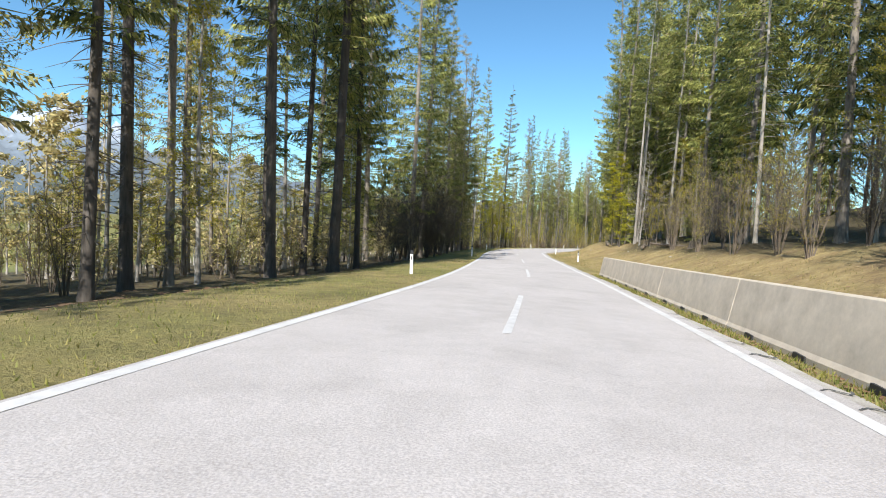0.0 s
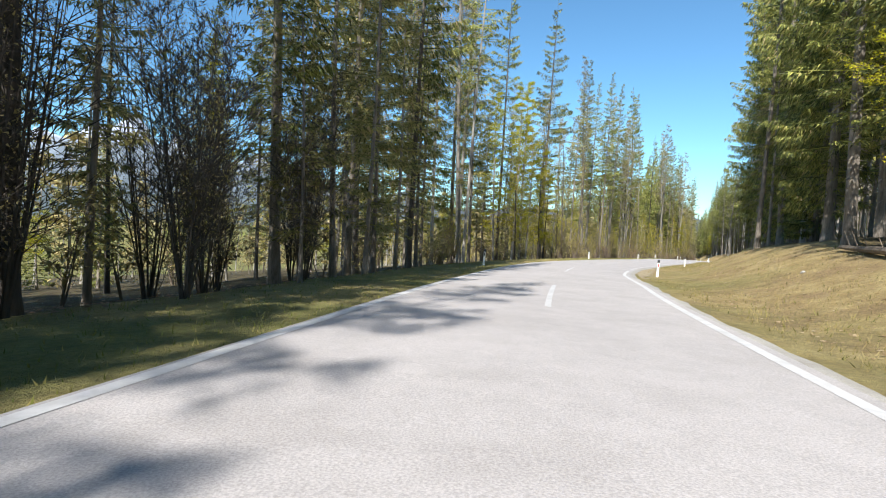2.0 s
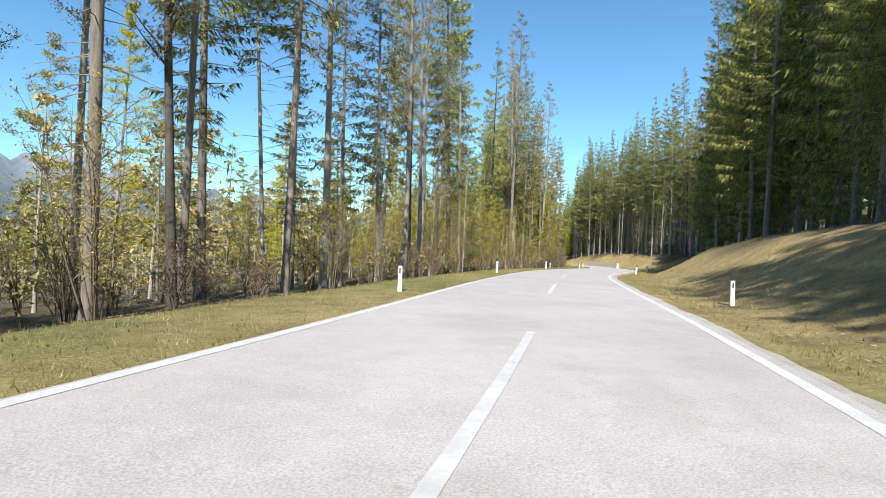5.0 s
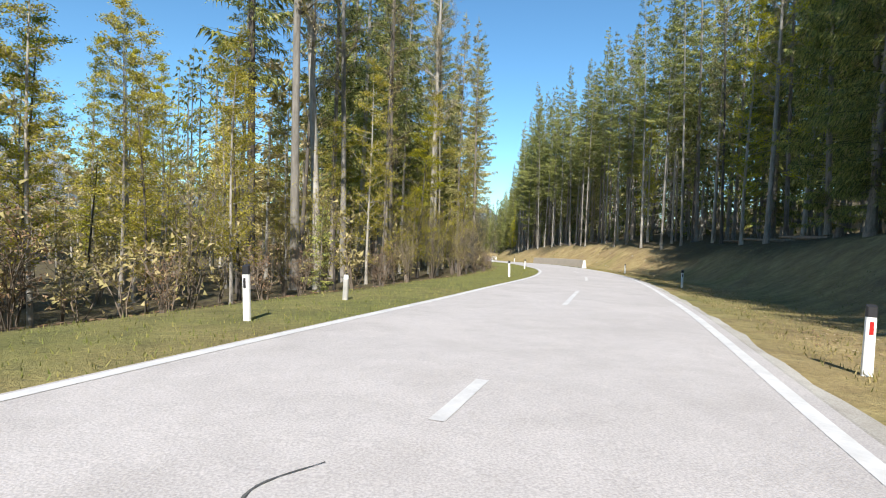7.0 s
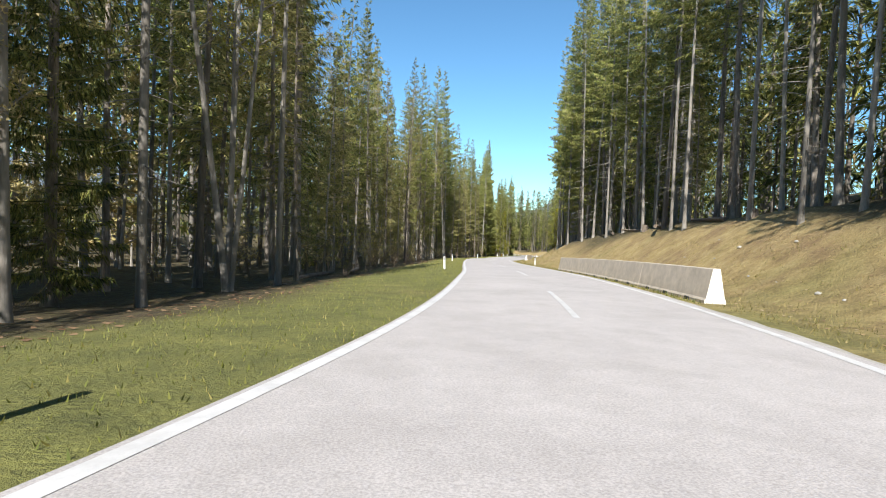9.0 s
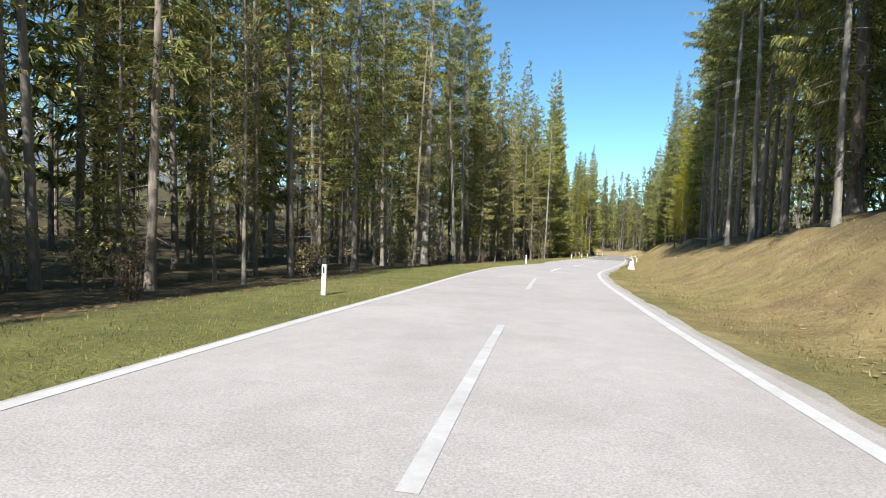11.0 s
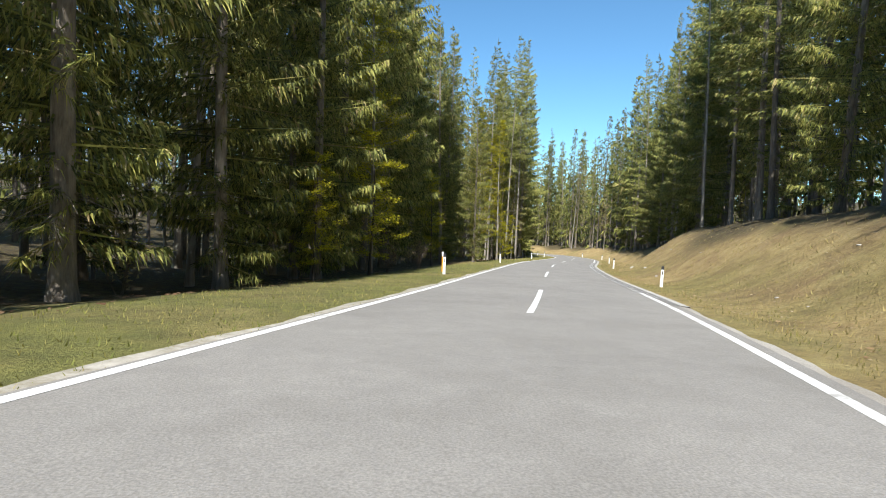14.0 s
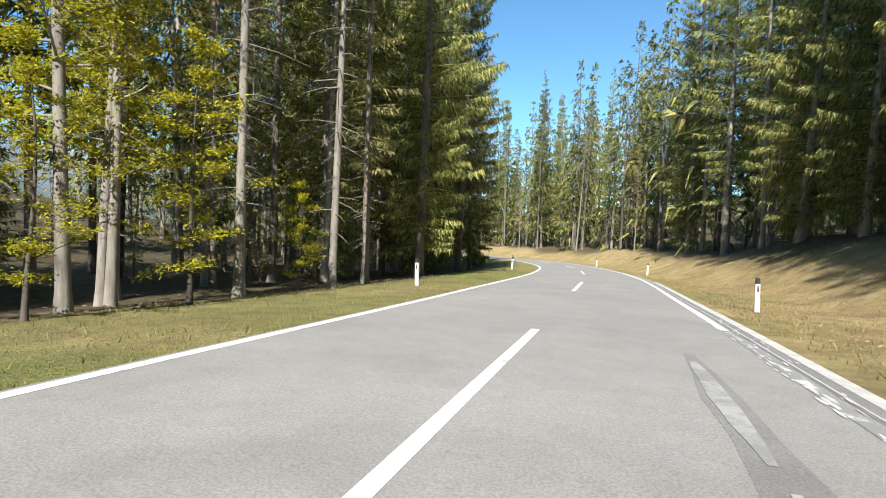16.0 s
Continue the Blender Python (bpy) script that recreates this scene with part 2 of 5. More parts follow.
RIM = np.array([(-60, 3.0), (24, 3.0), (30, 2.9), (45, 2.95), (63, 3.12), (71, 2.98), (76, 3.2), (80, 3.36), (90, 3.42), (97, 3.2), (110, 3.25), (128, 3.25), (150, 2.92), (162, 3.02), (180, 3.03), (197, 2.92), (206, 3.05),
                (225, 3.08), (290, 3.0), (300, 3.1), (310, 3.22), (326, 3.25), (345, 3.08), (570, 3.05)])


def rim(s, more=0.0):
    """Offset of the right edge line from the road's middle."""
    return np.interp(s, RIM[:, 0], RIM[:, 1]) + more


def smooth(x):
    x = np.clip(x, 0, 1)
    return x * x * (3 - 2 * x)


def bumps(x, y):
    return 0.5 * np.sin(x * 0.61 + 1.3 * np.sin(y * 0.23)) * np.sin(y * 0.47 + 0.8 * np.sin(x * 0.31)) + 0.3 * np.sin(x * 1.7 + y * 0.9) * np.sin(y * 1.3 - x * 0.7)


def ground_z(s, d):
    """Height of the ground over road height."""
    s, d = np.broadcast_arrays(np.asarray(s, float), np.asarray(d, float))
    p = on_road(s, d)
    bank = np.interp(s, BANK[:, 0], BANK[:, 1])
    toe = np.interp(s, TOE[:, 0], TOE[:, 1])
    right = bank * smooth((d - toe) / (12.6 - toe)) + 0.07 * np.clip(d - 12, 0, 60) + 0.17 * np.clip(d - 19, 0, 60)
    left = -np.interp(s, DROP[:, 0], DROP[:, 1]) * smooth((-d - 5.4) / 6.0) - np.interp(s, FALL[:, 0], FALL[:, 1]) * np.clip(-d - 11, 0, 90)
    left = left + np.interp(s, (225, 275), (0, 0.2)) * np.clip(-d - 27, 0, 60)
    z = np.where(d > 0, right, left) - 0.06
    return z + bumps(p[..., 0], p[..., 1]) * 0.28 * smooth((np.abs(d) - 5.5) / 7) - 0.10 * (np.abs(d) < 3.1) + 0.035 * (d < -3.1) * smooth((d + 6) / 2)


def spot(s, d):
    """A place on the ground."""
    p = on_road(s, d)
    p[..., 2] += ground_z(s, d)
    return p


# ---- mesh helpers ----
def mesh_of(name, verts, faces, mats, index=None, smooth_faces=False):
    me = bpy.data.meshes.new(name)
    me.from_pydata([tuple(map(float, v)) for v in verts], [], faces)
    for m in mats:
        me.materials.append(m)
    if index is not None:
        me.polygons.foreach_set("material_index", np.asarray(index, np.int32))
    if smooth_faces:
        me.polygons.foreach_set("use_smooth", np.ones(len(me.polygons), bool))
    me.update()
    return me


def triangles(name, verts, mat):
    """A mesh of loose triangles, three corners each."""
    me = bpy.data.meshes.new(name)
    n = len(verts)
    me.vertices.add(n)
    me.vertices.foreach_set("co", np.asarray(verts, np.float32).reshape(-1))
    me.loops.add(n)
    me.loops.foreach_set("vertex_index", np.arange(n, dtype=np.int32))
    me.polygons.add(n // 3)
    me.polygons.foreach_set("loop_start", np.arange(0, n, 3, dtype=np.int32))
    me.materials.append(mat)
    me.update(calc_edges=True)
    return me


def strip(name, ss, ds, lift, mats, wave=None):
    """A ribbon of the road: rows along ss, columns at offsets ds, lifted over road height by lift (one per column)."""
    # an offset in brackets counts from the right edge line; wave: how far the outermost of these stray
    stray = np.sin(ss * 0.9) * 0.5 + np.sin(ss * 2.3 + 1) * 0.5 + np.sin(ss * 4.7) * 0.4
    rows = [on_road(ss, (rim(ss, d[0]) + (wave or 0) * stray * (d[0] > 0.4)) if isinstance(d, tuple) else d) + [0, 0, h] for d, h in zip(ds, lift)]
    n, k = len(ss), len(ds)
    verts = np.stack(rows, 1).reshape(-1, 3)
    faces = [(i * k + j, i * k + j + 1, (i + 1) * k + j + 1, (i + 1) * k + j) for i in range(n - 1) for j in range(k - 1)]
    return mesh_of(name, verts, faces, mats)


def part(name, bm, material, parent, label=""):
    me = bpy.data.meshes.new(name)
    bm.to_mesh(me)
    bm.free()
    me.materials.append(material)
    ob = new(name, me)
    ob.parent = parent
    if label:
        tagged(ob, label)
    return ob


# ---- ground, road ----
def far_land(x, y):
    """Distance from the road (right is positive) and height of the land at x, y."""
    k = slice(None, None, 8)
    d2 = (x[..., None] - LINE[k, 0]) ** 2 + (y[..., None] - LINE[k, 1]) ** 2
    near = np.argmin(d2, -1)
    tx, ty = TANGENT[k, 0][near], TANGENT[k, 1][near]
    side = np.sign((x - LINE[k, 0][near]) * ty - (y - LINE[k, 1][near]) * tx)
    d = side * np.sqrt(np.min(d2, -1))
    s = RUN[k][near]
    inner = np.clip(d, -74, 77)
    z = on_road(s, inner)[..., 2] + ground_z(s, inner)
    out_l, out_r = np.clip(-d - 74, 0, 600), np.clip(d - 77, 0, 700)
    ahead = smooth((y - 420) / 200)
    z = z - 0.10 * out_l * (1 - ahead) + 0.07 * out_r * (1 - ahead) - 0.03 * np.clip(y - 520, 0, 2500) + 4 * np.sin(x * 0.021) * np.sin(y * 0.017) * smooth((np.abs(d) - 80) / 80)
    return d, z - 1.0 * smooth((79 - np.abs(d)) / 6) - 3.2 * smooth((62 - np.abs(d)) / 12)


def build_ground():
    ss = np.arange(S0, S1 + 1, 1.5)
    ds = np.array([-75, -60, -48, -40, -33, -27, -22, -18, -15, -13, -11.5, -10, -9, -8, -7.2, -6.5, -5.9, -5.3, -4.7, -4.1, -3.6, -3.3, -3.15, -3.05, 3.15, 3.25, 3.7, 4.1, 4.6, 5.1, 5.6, 6.1, 6.7, 7.3, 8, 8.7, 9.5,
                   10.4, 11.5, 13, 15, 18, 22, 27, 33, 40, 50, 62, 78])
    g, h = np.meshgrid(ss, ds, indexing="ij")
    verts = spot(g, h).reshape(-1, 3)
    k = len(ds)
    faces = [(i * k + j, i * k + j + 1, (i + 1) * k + j + 1, (i + 1) * k + j) for i in range(len(ss) - 1) for j in range(k - 1)]
    edge_r = 9.2 + 1.2 * np.sin(g * 0.11) + 0.7 * np.sin(g * 0.37)
    edge_l = -6.8 - 0.8 * np.sin(g * 0.13) - 0.5 * np.sin(g * 0.41)
    forest = np.where(h > 0, smooth((h - edge_r) / 2.5), smooth((edge_l - h) / 2.0)).reshape(-1)
    # wide land round it, a little below the detailed strip and level with its rim
    n0 = len(verts)
    qx = np.concatenate([np.arange(-4200, -600, 400), np.arange(-600, -200, 50), np.arange(-200, 340, 14), np.arange(340, 700, 50), np.arange(700, 4300, 400)])
    qy = np.concatenate([np.arange(-4200, -400, 400), np.arange(-400, -120, 50), np.arange(-120, 640, 14), np.arange(640, 1000, 50), np.arange(1000, 4300, 400)])
    gx, gy = np.meshgrid(qx, qy, indexing="ij")
    across, far_z = far_land(gx, gy)
    far = np.stack([gx, gy, far_z], -1).reshape(-1, 3)
    m = len(qy)
    faces += [(n0 + a * m + b, n0 + (a + 1) * m + b, n0 + (a + 1) * m + b + 1, n0 + a * m + b + 1) for a in range(len(qx) - 1) for b in range(m - 1)]
    me = mesh_of("ground", np.vstack([verts, far]), faces, [M_GROUND], smooth_faces=True)
    at = me.attributes.new("forest", "FLOAT", "POINT")
    at.data.foreach_set("value", np.concatenate([forest, np.where(np.abs(across) > 120, 0.3 + 0.3 * np.sin(gx * 0.011) * np.sin(gy * 0.013), 0.75).reshape(-1)]).astype(np.float32))
    lush = np.where(h < 0, np.interp(g, (-60, 150, 200, 330, 570), (0.35, 0.25, 0.55, 0.4, 0.3)), np.interp(h, (4.2, 6.5, 9), (0.22, 0.1, 0.02))).reshape(-1)
    at = me.attributes.new("lush", "FLOAT", "POINT")
    at.data.foreach_set("value", np.concatenate([lush, np.full(len(far), 0.55)]).astype(np.float32))
    tagged(new("ground", me), "dry yellow-green verge grass, banks and brown forest floor", "ground", kind="structure")


build_ground()
SEAM = 349.6


def build_road():
    rng = random.Random(4)
    ds = [-3.24, -3.2, -1.7, 0, 1.7, (0.26,), (0.30,)]
    lift = [-0.08, 0.0, 0.02, 0.035, 0.02, 0.0, -0.08]
    tagged(new("road", strip("road", np.arange(S0, SEAM + 1.4, 1.0), ds, lift, [M_ROAD])), "pale sun-bleached asphalt of a two-lane country road", "road", kind="structure")
    me = strip("road_resurfaced", np.arange(SEAM, S1, 1.0), ds, [h + 0.012 for h in lift], [M_ROAD_NEW])
    k = len(ds)
    for j in range(1, k - 1):      # ragged start of the newer layer
        me.vertices[j].co.y += rng.uniform(-0.5, 0.5)
    tagged(new("road_resurfaced", me), "newer grey asphalt layer with a ragged starting edge", "road", kind="structure")
    tagged(new("road_shoulder", strip("road_shoulder", np.arange(S0, S1, 0.7), [(0.22,), (0.30,), (0.40,), (0.50,), (0.60,)], [-0.03, -0.004, -0.012, -0.03, -0.12], [M_SHOULDER], 0.07)), "gritty pale shoulder strip along the road edge", "shoulder", kind="structure")


build_road()


def line(a, b, d, width, lift, label, mat=None):
    n = max(2, int((b - a) / 1.0) + 1)
    ob = new("road_line", strip("road_line", np.linspace(a, b, n), [(d[0] - width / 2,), (d[0] + width / 2,)] if isinstance(d, tuple) else [d - width / 2, d + width / 2], [lift, lift], [mat or M_PAINT]))
    tagged(ob, label, "road marking", kind="structure")


EDGE = "worn white edge line painted on the asphalt"
line(S0, SEAM - 0.3, -3.05, 0.16, 0.008, EDGE, M_PAINT_EDGE)
line(SEAM + 0.3, S1 - 1, -3.05, 0.15, 0.019, EDGE)
line(S0, 78, (0.0,), 0.17, 0.008, EDGE, M_PAINT_EDGE)
for a in (79.5, 82.5, 85.5, 88.5):
    line(a, a + 1.6, (0.0,), 0.2, 0.008, "short white edge dash across a track mouth", M_PAINT_OLD)
line(91.5, SEAM - 0.3, (0.0,), 0.17, 0.008, EDGE, M_PAINT_EDGE)
line(SEAM + 0.3, 368, (-0.02,), 0.15, 0.019, EDGE)
line(368, 416, (-0.02,), 0.13, 0.022, "scraped white edge line with bare streaks", M_PAINT_SCRAPED)
line(416, S1 - 1, (-0.02,), 0.15, 0.019, EDGE)
MIDDLE = np.array([(-20, -0.1), (7, -0.1), (22, 0.1), (37, 0.16), (60, 0.14), (102, 0.25), (150, 0.1), (180, 0.03), (225, -0.1), (285, 0.15), (299, 0.43), (315, 0.2), (331, -0.12), (360, -0.08), (380, 0.0), (480, 0.0)])    # how far the paint strays from the middle
DASHES = [-23, -8, 7.5, 22.3, 37.3, 53.4, 69.6, 85.8, 102, 117.1, 132.2, 147.3, 177.7, 193.4, 209.1, 224.8, 240.5, 255.1, 269.8, 284.4, 299, 315, 331.5, 343.3, 359.6, 375.0, 391.2, 407.5, 423.6, 440, 456, 472]
for a in DASHES:
    line(a, a + (6.3 if a != 343.3 else 6.0), float(np.interp(a, MIDDLE[:, 0], MIDDLE[:, 1])), 0.13, 0.039 if a < SEAM else 0.051, "white dash of the centre line", M_PAINT_OLD if a < 290 else M_PAINT)
line(167.7, 169.1, 0.14, 0.13, 0.039, "worn rest of a white centre dash", M_PAINT_OLD)


# ---- trees ----
def tube(verts, faces, points, radii, sides=7):
    """A tapered tube along points, added to the lists."""
    n0 = len(verts)
    pts = [Vector(p) for p in points]
    for i, (p, r) in enumerate(zip(pts, radii)):
        t = (pts[min(i + 1, len(pts) - 1)] - pts[max(i - 1, 0)]).normalized()
        u = t.orthogonal().normalized() if abs(t.z) < 0.95 else Vector((1, 0, 0))
        w = t.cross(u).normalized()
        u = w.cross(t)
        for k in range(sides):
            a = 2 * math.pi * k / sides
            verts.append(p + u * (r * math.cos(a)) + w * (r * math.sin(a)))
    for i in range(len(pts) - 1):
        for k in range(sides):
            a, b = n0 + i * sides + k, n0 + i * sides + (k + 1) % sides
            faces.append((a, b, b + sides, a + sides))


def sway(rng, h, amount):
    """A trunk's middle line: heights and offsets."""
    px, py = rng.uniform(0, 6.3), rng.uniform(0, 6.3)
    lean = (rng.uniform(-1, 1) * amount, rng.uniform(-1, 1) * amount)

    def at(z):
        u = z / h
        return Vector((lean[0] * u * h * 0.05 + amount * 0.25 * math.sin(u * 4 + px) * u, lean[1] * u * h * 0.05 + amount * 0.25 * math.sin(u * 3.3 + py) * u, z))
    return at


def spruce_meshes(seed, h, low, reach, whorl, per_metre, radius, bark, dead=40, twig=1.0, leaf=None, droop=1.0):
    """Trunk and crown of a spruce h high whose green begins at low. per_metre: twigs on a metre of bough; twig: their size."""
    rng, nr = random.Random(seed), np.random.default_rng(seed)
    at = sway(rng, h, 0.6)
    tv, tf = [], []
    zs = [-0.6, 0.0, 0.4, 1.5] + [h * k / 7 for k in range(1, 8)]
    tube(tv, tf, [at(z) for z in zs], [radius * (1.55 if z < 0 else 1.35 if z < 0.2 else 1.1 if z < 1 else max(0.03, max(0, 1 - z / h) ** 0.8)) for z in zs], 9)
    for _ in range(dead):           # dead twigs on the bare trunk
        z = rng.uniform(1.5, max(low * 1.25, 3))
        a = rng.uniform(0, 6.283)
        L = rng.uniform(0.4, 1.9) * (0.5 + 0.5 * min(1, z / 8))
        p = at(z)
        d = Vector((math.cos(a), math.sin(a), rng.uniform(-0.35, 0.1)))
        tube(tv, tf, [p, p + d * L * 0.5 + Vector((0, 0, -0.04 * L)), p + d * L + Vector((0, 0, -0.16 * L))], [0.02, 0.012, 0.004], 3)
    corners = []
    up = np.array((0.0, 0.0, 1.0))
    z = low
    while z < h - 0.25:
        u = (z - low) / (h - low)
        env = reach * (min(1, 0.4 + u * 2.8) if u < 0.22 else 1) * (1 - u) ** 0.88 + 0.16
        for _ in range(rng.choice((4, 5, 5, 6)) if u < 0.9 else 4):
            if rng.random() < 0.13:
                continue
            a = rng.uniform(0, 6.283)
            L = env * rng.uniform(0.5, 1.12)
            out = np.array((math.cos(a), math.sin(a), 0.0))
            side = np.array((-math.sin(a), math.cos(a), 0.0))
            base = np.array(at(min(h - 0.1, z + rng.uniform(-0.3, 0.3))))
            dip = (0.42 - 0.85 * u) * rng.uniform(0.6, 1.3)

            def along(q):
                q = np.asarray(q)[..., None]
                return base + out * (L * q) + up * (L * (-dip * q + 0.24 * q * q))
            n = max(5, int(per_metre * (L + 0.35)))
            q = 0.08 + 0.92 * nr.uniform(0, 1, n) ** 0.8
            v = nr.uniform(0, 1, n) ** 1.3 * np.minimum(0.85, 0.28 * L * (1.1 - q) + 0.05)      # how far out on a side shoot
            sgn = nr.choice((-1.0, 1.0), n)[:, None]
            p = along(q) + side * (sgn * v[:, None]) + out * (0.55 * v)[:, None] - up * (0.35 * droop * v)[:, None] + nr.normal(0, 0.025, (n, 3))
            l = ((0.16 + 0.11 * min(L, 2.6)) * nr.uniform(0.5, 1.25, n) * twig)[:, None]
            fall = (nr.uniform(0.05, 1.0, n) ** 1.4 * droop)[:, None]
            tip = p + side * (sgn * l * nr.uniform(-0.15, 0.8, n)[:, None]) + out * (l * nr.uniform(0.1, 0.8, n)[:, None]) - up * (l * fall)
            w = (nr.uniform(0.032, 0.056, n) * twig)[:, None]
            edge = out * w + up * (w * nr.uniform(-0.6, 0.6, n)[:, None])
            corners.append(np.stack([p - edge, p + edge, tip], 1))
            ends = along([0.0, 0.86, 1.0])
            corners.append(np.stack([[ends[0] + up * 0.03, ends[0] - up * 0.03, ends[2]], [ends[1] + side * 0.06 * twig, ends[1] - side * 0.06 * twig, ends[2] + out * 0.12]]))
        z += whorl * rng.uniform(0.5, 1.5)
    top = np.array(at(h))
    corners.append(np.array([[top + (0.04, 0, -0.5), top + (-0.04, 0, -0.5), top + (0, 0, 0.3)]]))
    cv = np.concatenate(corners).reshape(-1, 3)
    return mesh_of("trunk", tv, tf, [bark], smooth_faces=True), triangles("crown", cv, leaf or M_NEEDLES)


def leafy_meshes(seed, h, fork, spread, limbs, leaves, size, radius, bark, leaf, flat=0.25, stems=1, twigs=6):
    """Trunk with limbs and twigs, and loose leaves, of a broad-leaved tree or bush."""
    rng = random.Random(seed)
    tv, tf, cv, cf = [], [], [], []
    spots = []
    for st in range(stems):
        at = sway(rng, h, 0.8)
        off = Vector((0, 0, 0))
        tilt = Vector((0, 0, 0))
        if stems > 1:
            a = rng.uniform(0, 6.283)
            off = Vector((math.cos(a), math.sin(a), 0)) * rng.uniform(0, 0.12 + 0.1 * stems * radius)
            tilt = Vector((math.cos(a), math.sin(a), 0)) * rng.uniform(0.04, spread / h * 0.8)
        hs = h * (rng.uniform(0.7, 1) if stems > 1 else 1)
        r0 = radius * (rng.uniform(0.6, 1) if stems > 1 else 1)

        def mid(z):
            return at(z) + off + tilt * z
        zs = [-0.4, 0, 0.5] + [hs * k / 6 for k in range(1, 7)]
        tube(tv, tf, [mid(z) for z in zs], [r0 * (1.35 if z <= 0 else 1.05 if z < 1 else max(0.008, max(0, 1 - z / hs) ** 0.75)) for z in zs], 8 if stems == 1 else 4)
        for i in range(limbs):
            z = fork + (hs - fork) * (i + rng.random()) / limbs
            u = (z - fork) / max(0.1, hs - fork)
            a = rng.uniform(0, 6.283)
            L = spread * (0.45 + 0.9 * u * (1 - u) * 2) * rng.uniform(0.5, 1.1) * (1 - 0.6 * u)
            up = (0.75 - flat * 2) + rng.uniform(-0.2, 0.35)
            d = Vector((math.cos(a), math.sin(a), up))
            pts = [mid(z)]
            for q in range(3):
                d = d + Vector((rng.uniform(-0.25, 0.25), rng.uniform(-0.25, 0.25), rng.uniform(-0.05, 0.18) - flat * 0.12))
                pts.append(pts[-1] + d.normalized() * (L / 3))
            r = max(0.012, r0 * 0.32 * (1 - u * 0.7))
            tube(tv, tf, pts, [r, r * 0.7, r * 0.4, 0.006], 4)
            for q in range(max(twigs, 3)):
                k = rng.randint(1, 3)
                p = pts[k - 1].lerp(pts[k], rng.random())
                e = (d.normalized() * 0.5 + Vector((rng.uniform(-1, 1), rng.uniform(-1, 1), rng.uniform(-0.3, 0.8) * (1 - flat)))).normalized()
                l = L * rng.uniform(0.15, 0.42)
                if q < twigs:
                    tube(tv, tf, [p, p + e * l], [0.012, 0.004], 3)
                spots += [(p, e * l)] * 2
            spots.append((pts[2], pts[3] - pts[2]))
    if twigs > 3:                     # hair-thin side twigs
        for p, e in spots[::2]:
            for _ in range(3):
                k, r = rng.uniform(0.2, 1.0), e.length * rng.uniform(0.25, 0.6) + 0.08
                f = (e.normalized() * 0.7 + Vector((rng.gauss(0, 0.6), rng.gauss(0, 0.6), rng.gauss(0.1, 0.5)))).normalized()
                b, n = p + e * k, len(tv)
                tv.extend((b + Vector((0.006, 0.004, 0)), b - Vector((0.006, 0.004, 0)), b + f * r))
                tf.append((n, n + 1, n + 2))
    for _ in range(leaves):
        p, e = rng.choice(spots)
        c = p + e * rng.uniform(0.15, 1.15) + Vector((rng.gauss(0, 1), rng.gauss(0, 1), rng.gauss(0, 0.6) * (1 - flat))) * (0.10 + size * 0.5)
        a = Vector((rng.gauss(0, 1), rng.gauss(0, 1), rng.gauss(0, 1) * (1 - flat * 1.5))).normalized()
        b = a.cross(Vector((rng.gauss(0, 0.6), rng.gauss(0, 0.6), 1))).normalized()
        s = size * rng.uniform(0.6, 1.3)
        n = len(cv)
        cv.extend((c - a * s * 0.5 + b * s * 0.3, c - a * s * 0.4 - b * s * 0.35, c + a * s * 0.65))
        cf.append((n, n + 1, n + 2))
    return mesh_of("trunk", tv, tf, [bark], smooth_faces=True), mesh_of("crown", cv, cf, [leaf])


TALL = [spruce_meshes(11, 32, 6.5, 3.1, 0.44, 33, 0.19, M_SPRUCE_BARK, 70, 0.86), spruce_meshes(12, 30, 10, 2.7, 0.44, 33, 0.16, M_SPRUCE_BARK, 80, 0.86), spruce_meshes(13, 34, 4.2, 3.6, 0.46, 33, 0.22, M_SPRUCE_BARK, 50, 0.86),
        spruce_meshes(14, 29, 12, 2.4, 0.44, 33, 0.125, M_PALE_BARK, 70, 0.86), spruce_meshes(15, 27, 9.5, 2.6, 0.44, 33, 0.115, M_PALE_BARK, 70, 0.86), spruce_meshes(19, 31, 13, 2.8, 0.44, 33, 0.25, M_PALE_BARK, 50, 0.86)]
BACK = [spruce_meshes(16, 31, 6, 3.2, 0.62, 9, 0.18, M_SPRUCE_BARK, 24, 1.9), spruce_meshes(17, 28, 8.5, 2.8, 0.62, 9, 0.15, M_SPRUCE_BARK, 26, 1.9), spruce_meshes(18, 33, 4.5, 3.6, 0.62, 9, 0.2, M_PALE_BARK, 20, 1.9)]
SLIM = [spruce_meshes(26, 18, 2.2, 1.8, 0.40, 26, 0.10, M_SPRUCE_BARK, 24, 0.85, M_NEEDLES_OLIVE), spruce_meshes(27, 14, 1.4, 1.6, 0.38, 26, 0.08, M_PALE_BARK, 16, 0.85, M_NEEDLES_OLIVE), spruce_meshes(28, 23, 4.5, 2.1, 0.42, 26, 0.13, M_SPRUCE_BARK, 40, 0.9, M_NEEDLES_OLIVE)]
FULL = [spruce_meshes(21, 31, 1.6, 4.1, 0.36, 64, 0.24, M_SPRUCE_BARK, 40, 0.66, None, 1.6), spruce_meshes(22, 25, 1.0, 3.6, 0.34, 64, 0.2, M_SPRUCE_BARK, 30, 0.66, None, 1.6)]
YOUNG = [spruce_meshes(31, 9, 0.5, 1.9, 0.30, 26, 0.09, M_SPRUCE_BARK, 4, 0.85), spruce_meshes(32, 5, 0.3, 1.4, 0.26, 26, 0.06, M_SPRUCE_BARK, 2, 0.75)]
